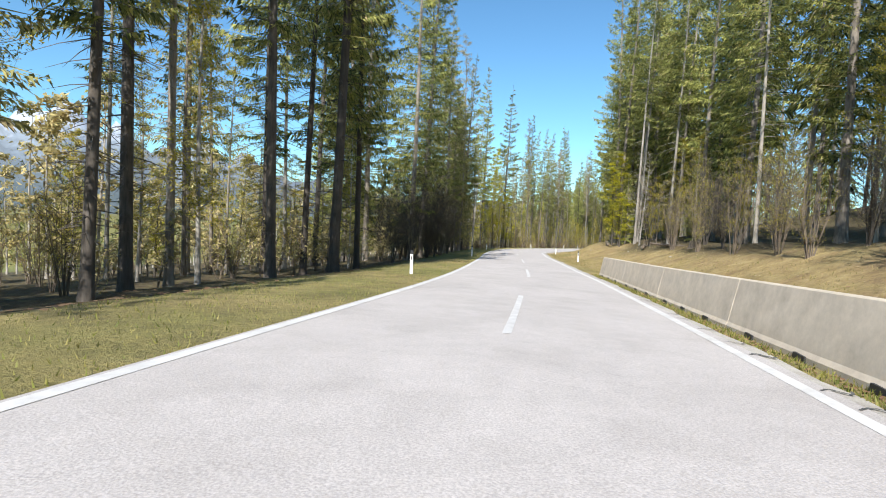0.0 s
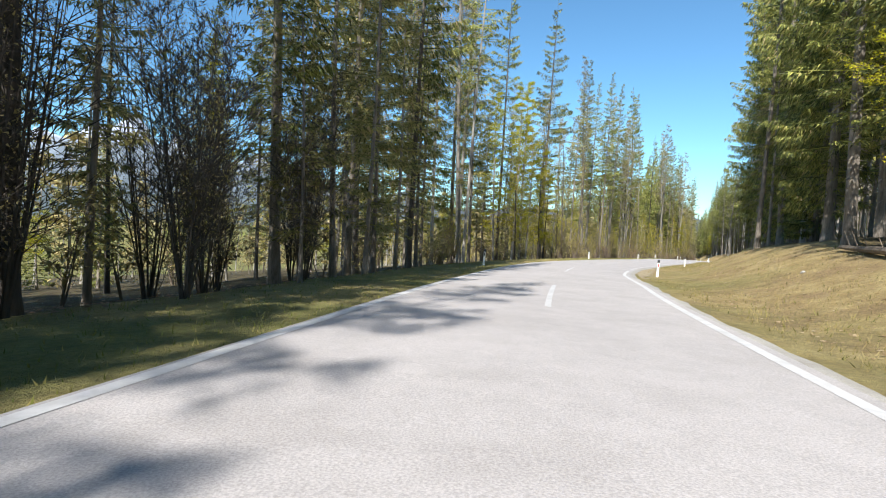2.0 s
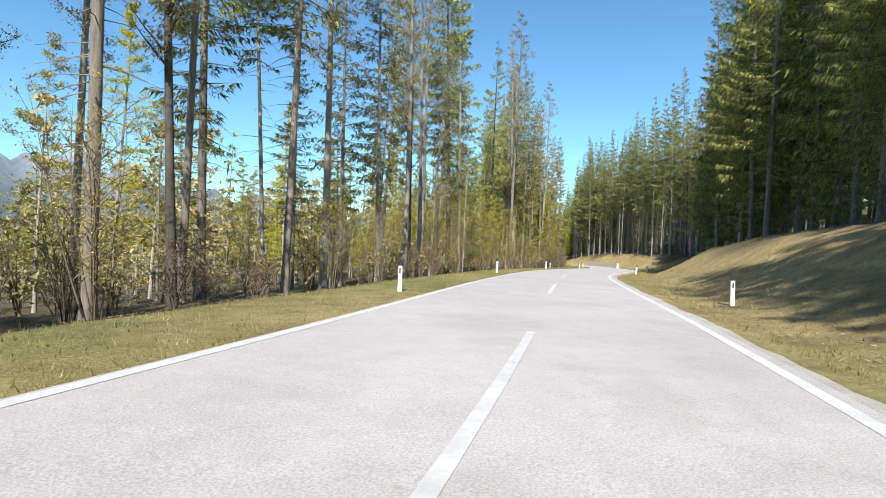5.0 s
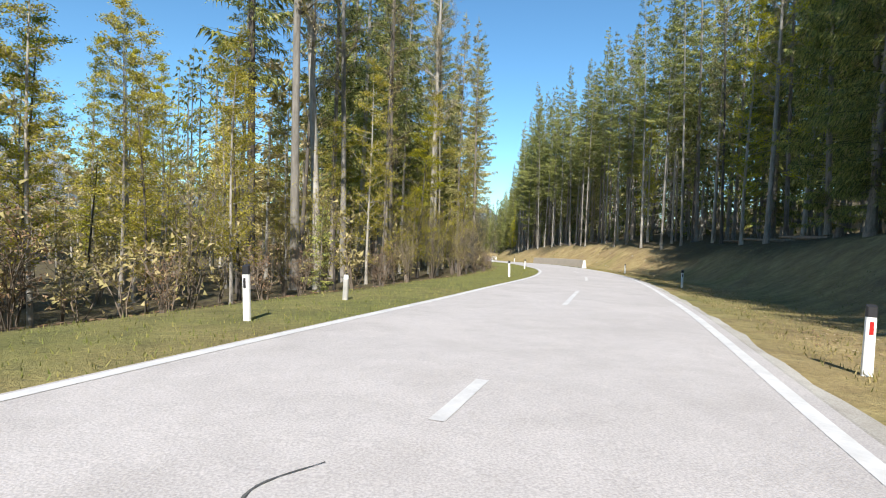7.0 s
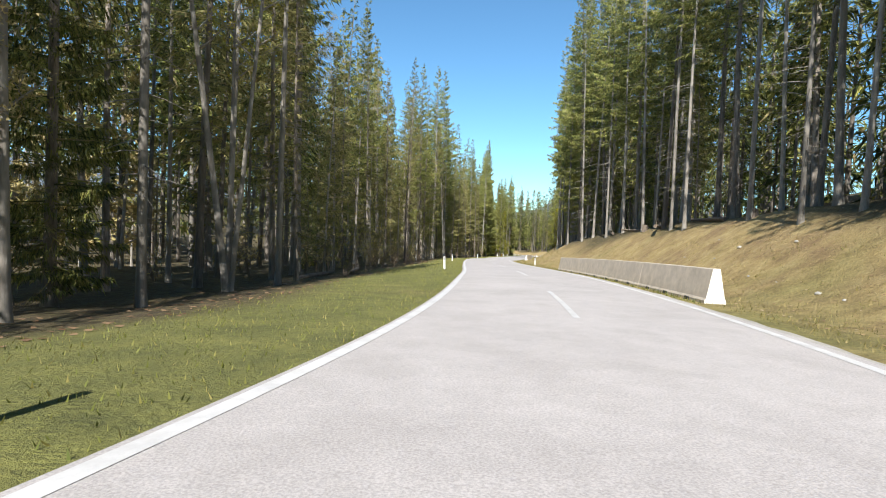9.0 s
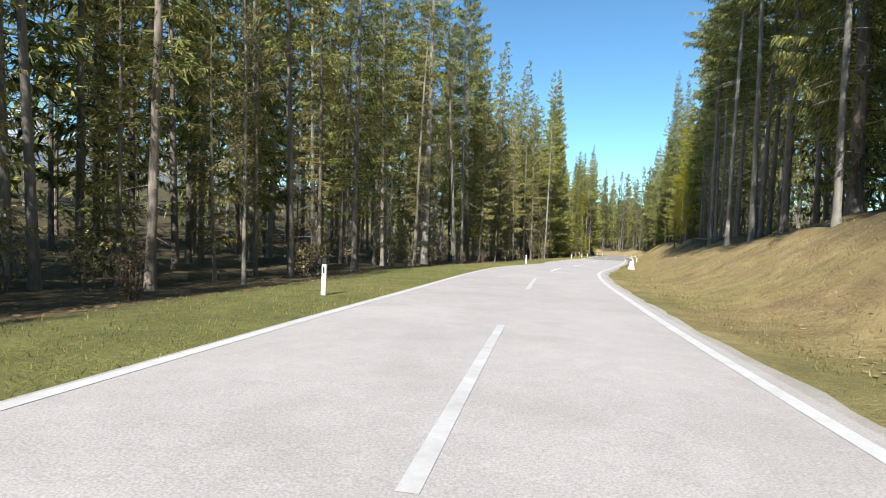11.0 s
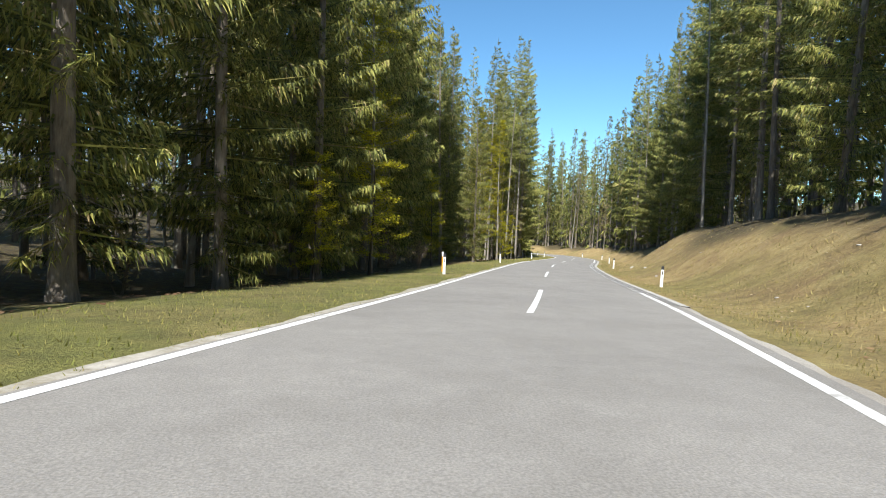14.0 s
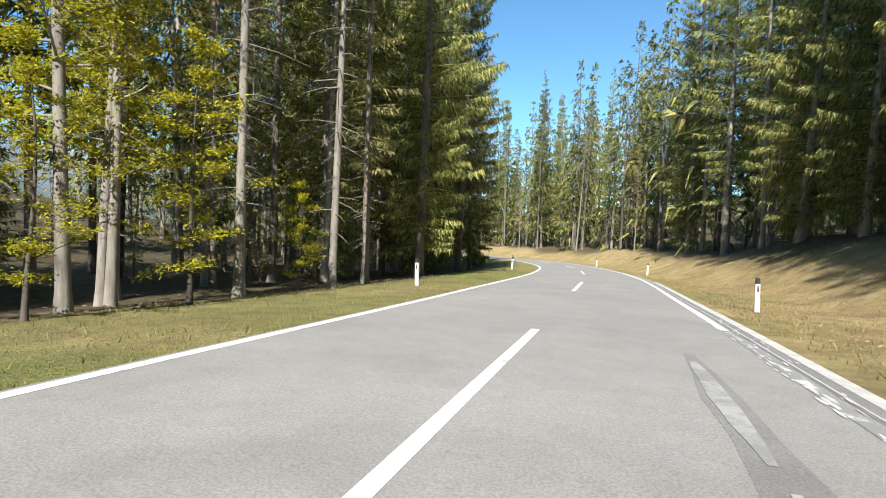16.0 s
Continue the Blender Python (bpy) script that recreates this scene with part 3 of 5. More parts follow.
LOOSE = [spruce_meshes(33, 31, 9, 3.4, 0.7, 34, 0.21, M_DARK_BARK, 110, 0.95, None, 1.2), spruce_meshes(34, 28, 7, 3.0, 0.66, 34, 0.16, M_DARK_BARK, 110, 0.95, None, 1.2)]
BARE = [leafy_meshes(41, 26, 9, 3.6, 40, 6500, 0.085, 0.17, M_PALE_BARK, M_OLIVE, 0.05, 1, 6), leafy_meshes(42, 21, 6, 3.2, 38, 6000, 0.08, 0.13, M_DARK_BARK, M_OLIVE, 0.05, 1, 6),
        leafy_meshes(43, 16, 3, 2.7, 34, 5600, 0.075, 0.09, M_PALE_BARK, M_OLIVE, 0.1, 1, 6)]
BEECH = [leafy_meshes(51, 11, 1.5, 3.4, 34, 8500, 0.095, 0.10, M_DARK_BARK, M_FRESH, 0.32), leafy_meshes(52, 7, 0.8, 2.8, 26, 5500, 0.09, 0.07, M_DARK_BARK, M_FRESH, 0.35), leafy_meshes(53, 19, 3.0, 3.4, 50, 12000, 0.11, 0.14, M_PALE_BARK, M_FRESH, 0.25)]
BUSH = [leafy_meshes(61, 3.4, 0.4, 1.3, 5, 1200, 0.048, 0.02, M_TWIG, M_SPRING, 0.0, 12, 3), leafy_meshes(62, 2.0, 0.2, 0.9, 4, 700, 0.06, 0.014, M_TWIG, M_RUST, 0.05, 11, 3),
        leafy_meshes(63, 5.0, 0.6, 1.7, 6, 2200, 0.048, 0.02, M_TWIG, M_SPRING, 0.0, 11, 3)]
THICKET = [leafy_meshes(64, 8.5, 0.8, 2.6, 14, 2600, 0.06, 0.032, M_DARK_BARK, M_OLIVE, 0.0, 11, 6), leafy_meshes(65, 7, 0.6, 2.4, 13, 2200, 0.055, 0.027, M_DARK_BARK, M_OLIVE, 0.0, 12, 6)]
GROVE = [leafy_meshes(54, 13, 2.0, 3.0, 34, 6500, 0.09, 0.09, M_PALE_BARK, M_SPRING, 0.22), leafy_meshes(55, 10, 1.2, 2.8, 30, 5500, 0.085, 0.08, M_DARK_BARK, M_SPRING, 0.25)]

KINDS = {
    "tall": ("spruce_tree", TALL, "tall forest spruce with bare lower trunk and green crown", "tree", "forest spruces"),
    "clear": ("spruce_tree", [TALL[1], TALL[3], TALL[4]], "tall slim spruce with long bare trunk and high crown", "tree", "forest spruces"),
    "back": ("forest_spruce", BACK, "spruce in the depth of the wood with dark crown", "tree", "inner spruces"),
    "slim": ("slender_spruce", SLIM, "slender thin-branched spruce with drooping olive twigs", "tree", "slender spruces"),
    "full": ("branchy_spruce", FULL, "dense spruce with drooping green branches down to the ground", "tree", "branchy spruces"),
    "young": ("young_spruce", YOUNG, "young green spruce at the forest edge", "tree", "young spruces"),
    "bare": ("broadleaf_tree", BARE, "slender broad-leaved tree just budding in olive yellow", "tree", "budding trees"),
    "beech": ("beech_tree", BEECH, "young beech with layers of fresh yellow-green leaves", "tree", "young beeches"),
    "leafless": ("leafless_tree", [leafy_meshes(71, 9, 1.0, 4.2, 24, 500, 0.06, 0.08, M_PALE_BARK, M_OLIVE, 0.1, 1, 12), leafy_meshes(72, 6, 0.5, 3.0, 7, 500, 0.06, 0.035, M_TWIG, M_OLIVE, 0.05, 4, 8)], "small leafless tree with brown spreading twigs", "tree", "leafless trees"),
    "forked": ("forked_tree", [leafy_meshes(44, 20, 6.5, 3.2, 14, 2600, 0.085, 0.15, M_PALE_BARK, M_SPRING, 0.05, 4, 5)], "pale-barked tree forked into several leaning stems, leaves opening", "tree", "forked trees"),
    "loose": ("old_spruce", LOOSE, "old spruce with dark trunk, dead twigs and sparse drooping boughs", "tree", "old spruces"),
    "thicket": ("tall_bush", THICKET, "tall dark many-stemmed bush with few spring buds", "bush", "tall bushes"),
    "grove": ("young_tree", GROVE, "young broad-leaved tree with opening yellow-green leaves", "tree", "young trees"),
    "bush": ("bush", BUSH, "thin many-stemmed bush with sparse spring buds", "bush", "roadside bushes"),
}


def plant(kind, s, d, scale=1.0, variant=None, turn=None, label="", sink=0.0):
    """One tree or bush with its trunk and crown, standing on the ground."""
    name, meshes, text, cat, group = KINDS[kind]
    v = PLANTER.randrange(min(5, len(meshes))) if variant is None else variant
    p = spot(s, d)
    a = PLANTER.uniform(0, 360) if turn is None else turn
    root = new(name)
    root.empty_display_size = 0.3
    root.matrix_world = pose(float(p[0]), float(p[1]), float(p[2]) - sink, PLANTER.uniform(-1.2, 1.2), PLANTER.uniform(-1.2, 1.2), a) @ Matrix.Diagonal((scale, scale, scale, 1))
    for pn, me in zip(("trunk", "crown"), meshes[v]):
        o = new(pn, me)
        o.parent = root
    tagged(root, label or text, cat, group)
    TAKEN.append((s, d))
    return root


PLANTER = random.Random(77)
TAKEN = []


def free(s, d, gap):
    return all((s - a) ** 2 + (d - b) ** 2 > gap * gap for a, b in TAKEN)


# trees that can be told apart: kind, along, across, size, variant
MARKS_RIGHT = [
    ("tall", 56.5, 12.0, 1.0, 3), ("tall", 46, 12.0, 1.05, 4), ("tall", 30.5, 12.0, 0.95, 4), ("tall", 53, 11.0, 1.0, 3), ("tall", 60, 12.6, 1.0, 0), ("tall", 63, 10.9, 1.0, 2), ("tall", 68, 11.4, 1.05, 2), ("full", 74, 12.5, 1.05, 0), ("tall", 66, 15.5, 1.0, 2), ("full", 79, 13.0, 0.95, 1),
    ("beech", 57, 10.2, 0.85, 0), ("beech", 54.5, 9.9, 0.75, 1), ("beech", 61, 10.2, 0.8, 0), ("young", 57.5, 11.0, 0.8, 0), ("leafless", 51, 11.0, 0.9, 0), ("leafless", 47, 10.8, 1.0, 1), ("thicket", 20, 11.2, 0.6, 1), ("thicket", 26, 11.0, 0.65, 0), ("thicket", 31, 10.6, 0.6, 1), ("thicket", 36, 11.4, 0.7, 0), ("thicket", 40, 10.4, 0.55, 1), ("thicket", 16, 12.4, 0.7, 0), ("grove", 34, 12.8, 0.7, 1), ("grove", 28, 11.9, 0.6, 1), ("grove", 38, 11.4, 0.55, 0), ("grove", 46, 10.6, 0.5, 1), ("grove", 22, 12.6, 0.65, 0), ("grove", 50, 12.2, 0.6, 1), ("young", 41, 12.2, 0.6, 0), ("tall", 26, 13.6, 0.95, 2), ("tall", 37, 14.0, 1.0, 2), ("tall", 43.5, 13.4, 0.95, 0), ("grove", 43, 11.6, 0.6, 0), ("bush", 33, 10.0, 1.0, 2), ("bush", 38, 10.0, 1.0, 2), ("bush", 24, 10.2, 1.0, 2),
    ("bush", 9, 9.8, 1.2, 2), ("bush", 15, 10.0, 1.1, 2), ("bush", 21, 9.9, 1.0, 0), ("bush", 28, 10.0, 1.1, 2), ("leafless", 94.5, 8.8, 0.75, 0),
    ("full", 105, 11.6, 1.0, 0), ("full", 109, 11.0, 1.0, 0), ("full", 113, 12.4, 0.95, 1), ("full", 99, 12.6, 1.0, 1), ("full", 122, 14.2, 0.95, 0), ("bush", 110, 9.4, 0.8, 1), ("bush", 106, 9.2, 0.8, 0),
    ("full", 168, 13.6, 0.85, 1), ("full", 175, 13.6, 0.9, 0), ("tall", 181, 13.0, 1.0, 2), ("tall", 171, 14.6, 1.0, 2), ("full", 187, 12.6, 0.9, 1), ("full", 193, 12.4, 0.85, 0), ("full", 181, 14.5, 0.85, 0), ("full", 199, 13.2, 0.9, 1), ("full", 156, 17.2, 1.0, 0), ("tall", 158.5, 13.4, 1.0, 2), ("full", 163.5, 13.2, 0.95, 0), ("tall", 167.5, 12.9, 1.0, 2), ("full", 172, 12.9, 0.95, 1), ("tall", 177, 12.7, 1.0, 2), ("tall", 183.5, 12.2, 1.0, 0), ("bare", 190, 12.6, 1.0, 0), ("bare", 205, 12.2, 1.05, 0), ("beech", 209, 12.0, 1.0, 2), ("bare", 214, 12.4, 1.05, 1), ("beech", 202, 13.2, 1.1, 2), ("beech", 232, 12.6, 1.0, 2), ("bare", 239, 12.8, 1.05, 0),
    ("tall", 226, 11.6, 1.0, 3), ("tall", 220.5, 11.4, 1.1, 3), ("tall", 223, 14, 1.1, 0), ("tall", 235, 11.2, 0.95, 4), ("tall", 243, 11.2, 1.05, 3), ("tall", 247.3, 12.5, 1.0, 1), ("tall", 259.5, 11.3, 1.0, 3),
    ("tall", 283, 11.1, 1.06, 2), ("tall", 286, 12.4, 1.1, 0), ("full", 292, 12.5, 1.15, 0), ("tall", 297, 13.8, 1.12, 2),
    ("tall", 334, 12.2, 1.0, 4), ("tall", 342.8, 14.2, 0.95, 4), ("beech", 358, 11.0, 0.9, 2), ("beech", 346, 9.2, 0.85, 0), ("beech", 353, 10.2, 0.8, 1), ("beech", 348.5, 10.2, 0.9, 0), ("beech", 361.5, 11.4, 0.9, 0), ("beech", 365, 12.4, 1.0, 2),
    ("full", 393, 15.4, 0.9, 0), ("tall", 400, 12.0, 1.0, 3), ("full", 403.5, 12.6, 1.0, 1), ("full", 409, 13.0, 0.95, 0), ("tall", 417.5, 12.0, 1.0, 3), ("full", 441, 12.5, 0.95, 1), ("full", 461, 11.5, 1.1, 0), ("full", 466, 13, 1.0, 1),
]
MARKS_LEFT = [
    # old spruces over a bright slope
    ("loose", 11, -10.2, 0.95, 1), ("loose", 14.2, -11.8, 0.95, 0), ("tall", 16.5, -12, 0.95, 1), ("loose", 23.2, -10.0, 0.95, 1), ("loose", 22.7, -8.4, 1.1, 0), ("loose", 26.2, -8.4, 0.95, 1), ("tall", 28.5, -13.2, 0.9, 3), ("loose", 24.6, -9.3, 0.75, 1),
    ("full", 49, -16.0, 1.1, 0), ("full", 43, -12.5, 1.05, 0), ("loose", 38, -15, 1.0, 0), ("tall", 38.5, -8.0, 0.9, 2), ("tall", 44.5, -8.2, 0.95, 2), ("loose", 49.5, -8.4, 0.9, 0), ("tall", 56, -7.4, 0.75, 2), ("slim", 58.8, -7.0, 1.05, 0), ("slim", 61.8, -6.8, 0.95, 0), ("slim", 64.6, -6.9, 1.0, 1), ("slim", 68.4, -7.2, 0.95, 0), ("slim", 63.4, -8.6, 1.15, 2), ("slim", 66, -9.4, 1.2, 2),
    # dark thicket
    ("thicket", 34.5, -8.4, 0.75, 1), ("thicket", 37.5, -7.8, 0.85, 0), ("thicket", 40, -7.0, 0.8, 1), ("thicket", 42.5, -6.8, 0.8, 0), ("thicket", 44.6, -7.6, 0.95, 1), ("thicket", 47, -6.8, 0.85, 0), ("thicket", 49, -7.9, 1.0, 0), ("thicket", 51.4, -6.6, 0.9, 1),
    ("thicket", 53.6, -7.8, 0.95, 0), ("thicket", 56, -6.6, 0.8, 1), ("thicket", 58.4, -7.8, 0.9, 0), ("thicket", 43, -9.6, 0.9, 1), ("thicket", 46.5, -9.8, 1.0, 0), ("thicket", 50.4, -10.2, 0.95, 1), ("thicket", 54.4, -10, 1.0, 0), ("thicket", 57.6, -10.4, 0.9, 1), ("thicket", 61, -9.8, 0.85, 0), ("thicket", 38.4, -10.2, 0.9, 1), ("slim", 55.6, -6.4, 0.75, 1), ("slim", 60, -6.4, 0.85, 0), ("slim", 63, -7.4, 0.8, 1), ("slim", 52, -9.4, 0.8, 0),
    # thin mixed wood
    ("loose", 66.7, -7.0, 0.85, 1), ("bare", 70.5, -8.4, 0.85, 0), ("slim", 73, -9.6, 0.95, 2), ("tall", 77.5, -7.4, 0.9, 3), ("slim", 69, -11.5, 1.0, 2), ("bare", 85, -11.2, 1.3, 0), ("bare", 87, -12.6, 1.15, 0), ("tall", 82, -14, 1.05, 0), ("slim", 80.6, -8.2, 0.9, 2), ("full", 90, -15, 1.1, 1),
    ("loose", 93, -11.5, 1.0, 1), ("grove", 88, -7.4, 0.9, 1), ("grove", 92, -8.0, 0.95, 0), ("beech", 91, -9.0, 0.85, 2), ("beech", 95, -9.8, 0.95, 2), ("beech", 88.4, -9.6, 0.8, 2), ("beech", 93.6, -7.4, 0.95, 0), ("beech", 97.4, -8.2, 0.85, 0), ("beech", 99.5, -11.6, 0.8, 2), ("grove", 103, -10.2, 0.8, 0), ("grove", 110, -8.8, 0.5, 1),
    ("loose", 111, -13.5, 1.1, 0), ("bare", 107.6, -9.4, 0.8, 1), ("bare", 121, -10.5, 1.1, 0), ("bare", 114.6, -9.6, 0.85, 1), ("slim", 118, -11.5, 1.1, 2), ("bare", 127, -9.4, 1.0, 1), ("tall", 131, -12.4, 0.95, 1), ("bare", 137, -10, 1.05, 0), ("slim", 142, -11.6, 1.0, 2), ("bare", 148, -9.6, 0.95, 1),
    ("loose", 164.5, -12.4, 1.2, 0), ("tall", 163.6, -13.4, 1.2, 1), ("tall", 164, -16.7, 1.1, 3), ("bare", 158, -12.4, 1.1, 0), ("bare", 154, -11, 1.05, 0), ("grove", 172, -10.5, 0.62, 0), ("grove", 175.5, -12, 0.68, 0), ("grove", 179, -10.6, 0.75, 1), ("grove", 174, -15, 0.75, 0), ("grove", 178.5, -14.6, 0.75, 0), ("grove", 182, -13, 0.85, 1), ("grove", 181, -17.5, 0.85, 0), ("grove", 169.5, -9.6, 0.6, 1), ("grove", 173.4, -8.8, 0.55, 1), ("grove", 177, -9.4, 0.6, 0), ("grove", 170.4, -12.6, 0.7, 1), ("grove", 184.5, -15.6, 0.85, 0), ("grove", 187.5, -10, 0.8, 0), ("grove", 186.4, -8.8, 0.6, 1), ("bush", 176, -7.6, 0.8, 1), ("bush", 184, -7.9, 0.8, 1), ("bush", 170, -8.0, 1.1, 1), ("bush", 174, -8.2, 0.8, 2), ("bush", 181, -8.6, 0.9, 2), ("grove", 184, -9.8, 0.7, 1), ("beech", 177, -18, 0.9, 0),
    # pale pair and the wood behind it
    ("loose", 185.5, -15.0, 1.0, 0), ("tall", 187, -16.8, 0.8, 3), ("bare", 184.5, -12.0, 1.25, 0), ("bare", 186.5, -12.0, 1.2, 0), ("bare", 191, -13, 1.1, 0), ("bare", 195, -11.6, 1.1, 1), ("tall", 199, -13.4, 0.95, 0), ("bare", 202, -10.8, 1.1, 0), ("bare", 207, -11.6, 1.05, 0),
    ("grove", 198, -9.4, 0.9, 0), ("grove", 203, -8.8, 0.85, 1), ("slim", 208.5, -8.6, 0.9, 2), ("slim", 212, -10.4, 1.0, 2), ("beech", 194, -9.6, 0.85, 0), ("tall", 214, -12.4, 0.95, 0), ("bare", 217, -11, 1.05, 1), ("full", 226, -12.0, 0.72, 1), ("tall", 221, -12.6, 0.95, 2), ("slim", 220, -9.4, 1.0, 2),
    ("bush", 187, -7.7, 0.8, 0), ("bush", 189, -8.4, 0.9, 2), ("bush", 193.2, -8.5, 0.9, 0), ("grove", 191.5, -9.2, 0.5, 1), ("bush", 199, -8.6, 0.9, 2), ("bush", 204.4, -8.8, 0.9, 2), ("bush", 207.8, -7.7, 0.8, 0), ("grove", 206, -9.6, 0.55, 0), ("bush", 211.6, -8.9, 0.9, 2), ("thicket", 195.6, -9.0, 0.55, 0), ("thicket", 209.8, -9.4, 0.6, 1), ("thicket", 201, -8.0, 0.6, 1), ("thicket", 206, -8.2, 0.65, 0), ("bush", 172, -6.9, 0.6, 1), ("bush", 177.5, -7.4, 0.7, 1), ("bush", 166, -6.8, 1.0, 2), ("bush", 197, -7.6, 0.8, 1), ("bush", 202, -7.6, 0.8, 1), ("bush", 195, -7.3, 0.8, 2), ("bush", 191, -7.8, 0.9, 2), ("young", 180, -8.2, 0.6, 1),
    # conifers by the green verge
    ("slim", 233.5, -12.4, 1.1, 2), ("slim", 238, -11.4, 1.0, 2), ("slim", 236, -9.6, 0.9, 0), ("bare", 244, -12.2, 0.95, 0), ("tall", 234, -9.6, 0.9, 3), ("forked", 230.4, -9.8, 1.0, 0), ("tall", 225.6, -9.4, 0.95, 4), ("bush", 210, -7.8, 0.9, 1), ("bush", 213.5, -8.0, 0.9, 1), ("bush", 217, -8.0, 0.9, 1), ("bush", 219.4, -8.6, 1.0, 1), ("bush", 215.2, -7.6, 0.8, 1),
    ("full", 326, -13.2, 1.25, 0), ("full", 383.5, -10.8, 1.15, 0), ("tall", 309, -11.2, 1.1, 5), ("tall", 311.7, -12.6, 1.0, 1), ("tall", 308.2, -14, 1.0, 4), ("tall", 318.5, -11.2, 1.0, 3), ("bare", 313.5, -10.2, 1.0, 0), ("bush", 304, -7.8, 0.7, 1), ("bush", 308, -7.6, 0.6, 1), ("bush", 315, -8.0, 0.6, 1),
    ("tall", 347.5, -8.2, 0.95, 3), ("tall", 349.5, -12.4, 0.95, 4), ("full", 353, -9.8, 0.95, 1), ("full", 358.5, -9.4, 1.0, 0), ("full", 363, -8.8, 0.95, 1), ("full", 368, -8.2, 0.9, 1), ("leafless", 341, -8.8, 1.0, 1), ("slim", 343, -9.4, 0.95, 2), ("bush", 342, -7.6, 0.8, 0), ("leafless", 345.5, -8.0, 0.8, 1),
    ("full", 396.5, -7.0, 0.62, 1), ("full", 389, -12.4, 0.95, 0), ("full", 402, -11.5, 0.95, 1), ("full", 377, -11, 1.0, 0), ("beech", 371, -7.2, 0.85, 1), ("beech", 374, -8.2, 0.8, 2), ("beech", 366, -7.4, 0.6, 1), ("bush", 373, -7.0, 0.7, 1), ("bush", 379, -7.2, 0.8, 1), ("beech", 385.5, -8.0, 0.6, 0),
    ("tall", 420, -6.9, 0.98, 3), ("tall", 416.5, -7.6, 0.95, 3), ("tall", 418.5, -9.0, 0.95, 4), ("tall", 425, -8.2, 1.0, 3), ("tall", 414.5, -9.4, 1.0, 4), ("tall", 424.7, -9.8, 1.0, 3), ("slim", 423, -7.2, 0.95, 2), ("full", 431, -8.0, 1.05, 0), ("full", 435.5, -10.5, 1.05, 1), ("full", 428, -11.6, 1.05, 1),
    ("beech", 412.2, -7.8, 0.85, 2), ("beech", 414.6, -9.8, 0.8, 2), ("beech", 416, -11.0, 1.0, 2), ("beech", 414, -6.8, 0.75, 1), ("beech", 411.0, -7.0, 0.6, 1), ("beech", 420.5, -8.4, 0.5, 1), ("full", 445, -9, 1.0, 0),
]
for kind, s, d, sc, v in MARKS_RIGHT + MARKS_LEFT:
    plant(kind, s, d, sc, v)


# stretches along the wood's edge with no tall growth: along from, to, across from, to
GLADES = [(30, 41, -15, -7), (320, 364, 8, 12.8), (364, 413, 8, 12.4), (384, 411, -12.5, -6), (318, 346, -10.5, -6), (222, 230, -9, -6), (112, 165, 9, 15)]


def grow(kind_of, s_range, d_range, gap, count, tries=30, scale=(0.85, 1.12)):
    made = 0
    for _ in range(count * tries):
        if made >= count:
            break
        s, d = PLANTER.uniform(*s_range), PLANTER.uniform(*d_range)
        if d > 0:
            d += np.interp(s, (116, 128, 168, 205, 220, 400, 410, 426, 436), (0, 2.6, 3.2, 3.0, 0, 0, 2.0, 2.0, 0))
        if free(s, d, gap) and not any(a < s < b and lo < d < hi for a, b, lo, hi in GLADES):
            plant(PLANTER.choice(kind_of), s, d, PLANTER.uniform(*scale))
            made += 1


# right side: spruce wood on the bank
grow(["tall"], (-15, 82), (10.4, 13.5), 3.0, 20)
grow(["tall", "full", "tall"], (95, 215), (10.6, 14), 2.8, 30, scale=(0.9, 1.12))
grow(["clear"], (205, 345), (10.4, 14.0), 2.5, 50, scale=(0.92, 1.16))
grow(["tall", "tall", "full"], (345, 450), (10.6, 14.0), 2.7, 30, scale=(0.9, 1.1))
grow(["back"], (-5, 450), (13.5, 20), 2.9, 110, scale=(0.92, 1.14))
grow(["beech"], (5, 440), (10.3, 13), 9, 12, scale=(0.6, 1.0))
grow(["young"], (5, 440), (10.2, 14), 7, 18)
grow(["slim"], (5, 440), (10.0, 14), 5, 20, scale=(0.6, 0.95))
grow(["bush", "thicket"], (0, 130), (9.7, 13), 4, 18, scale=(0.4, 0.7))
# left side: thin mixed wood over the slope, a young grove, then spruce wood
grow(["loose", "tall", "slim"], (-2, 34), (-22, -9), 2.9, 19, scale=(0.8, 1.0))
grow(["slim", "bare", "grove"], (40, 66), (-16, -9), 2.8, 15, scale=(0.6, 0.85))
grow(["bare", "slim", "grove", "slim"], (62, 100), (-16, -8.5), 2.7, 26, scale=(0.7, 1.0))
grow(["bare", "slim", "tall", "bare"], (100, 160), (-16, -8.5), 3.0, 30, scale=(0.75, 1.05))
grow(["grove", "beech", "young", "grove"], (20, 140), (-26, -13), 3.2, 50, scale=(0.6, 0.9))
grow(["grove", "grove", "beech", "bush"], (135, 168), (-13, -8), 3.0, 14, scale=(0.5, 0.8))
grow(["grove", "beech", "grove"], (150, 196), (-34, -15), 2.7, 62, scale=(0.6, 0.85))
grow(["bare", "slim", "tall"], (188, 224), (-15, -9.4), 2.6, 22, scale=(0.85, 1.05))
grow(["beech", "grove"], (188, 224), (-12, -8.2), 3.2, 9, scale=(0.5, 0.85))
grow(["bush", "bush", "grove"], (4, 46), (-22, -9.4), 2.0, 46, scale=(0.5, 0.9))
grow(["bush"], (60, 185), (-11, -6.8), 1.8, 55, scale=(0.5, 1.1))
grow(["slim", "tall", "bare"], (224, 250), (-15, -9.6), 2.8, 10, scale=(0.85, 1.05))
grow(["bare", "slim", "tall", "slim"], (248, 300), (-14, -9.4), 2.8, 30, scale=(0.72, 0.92))
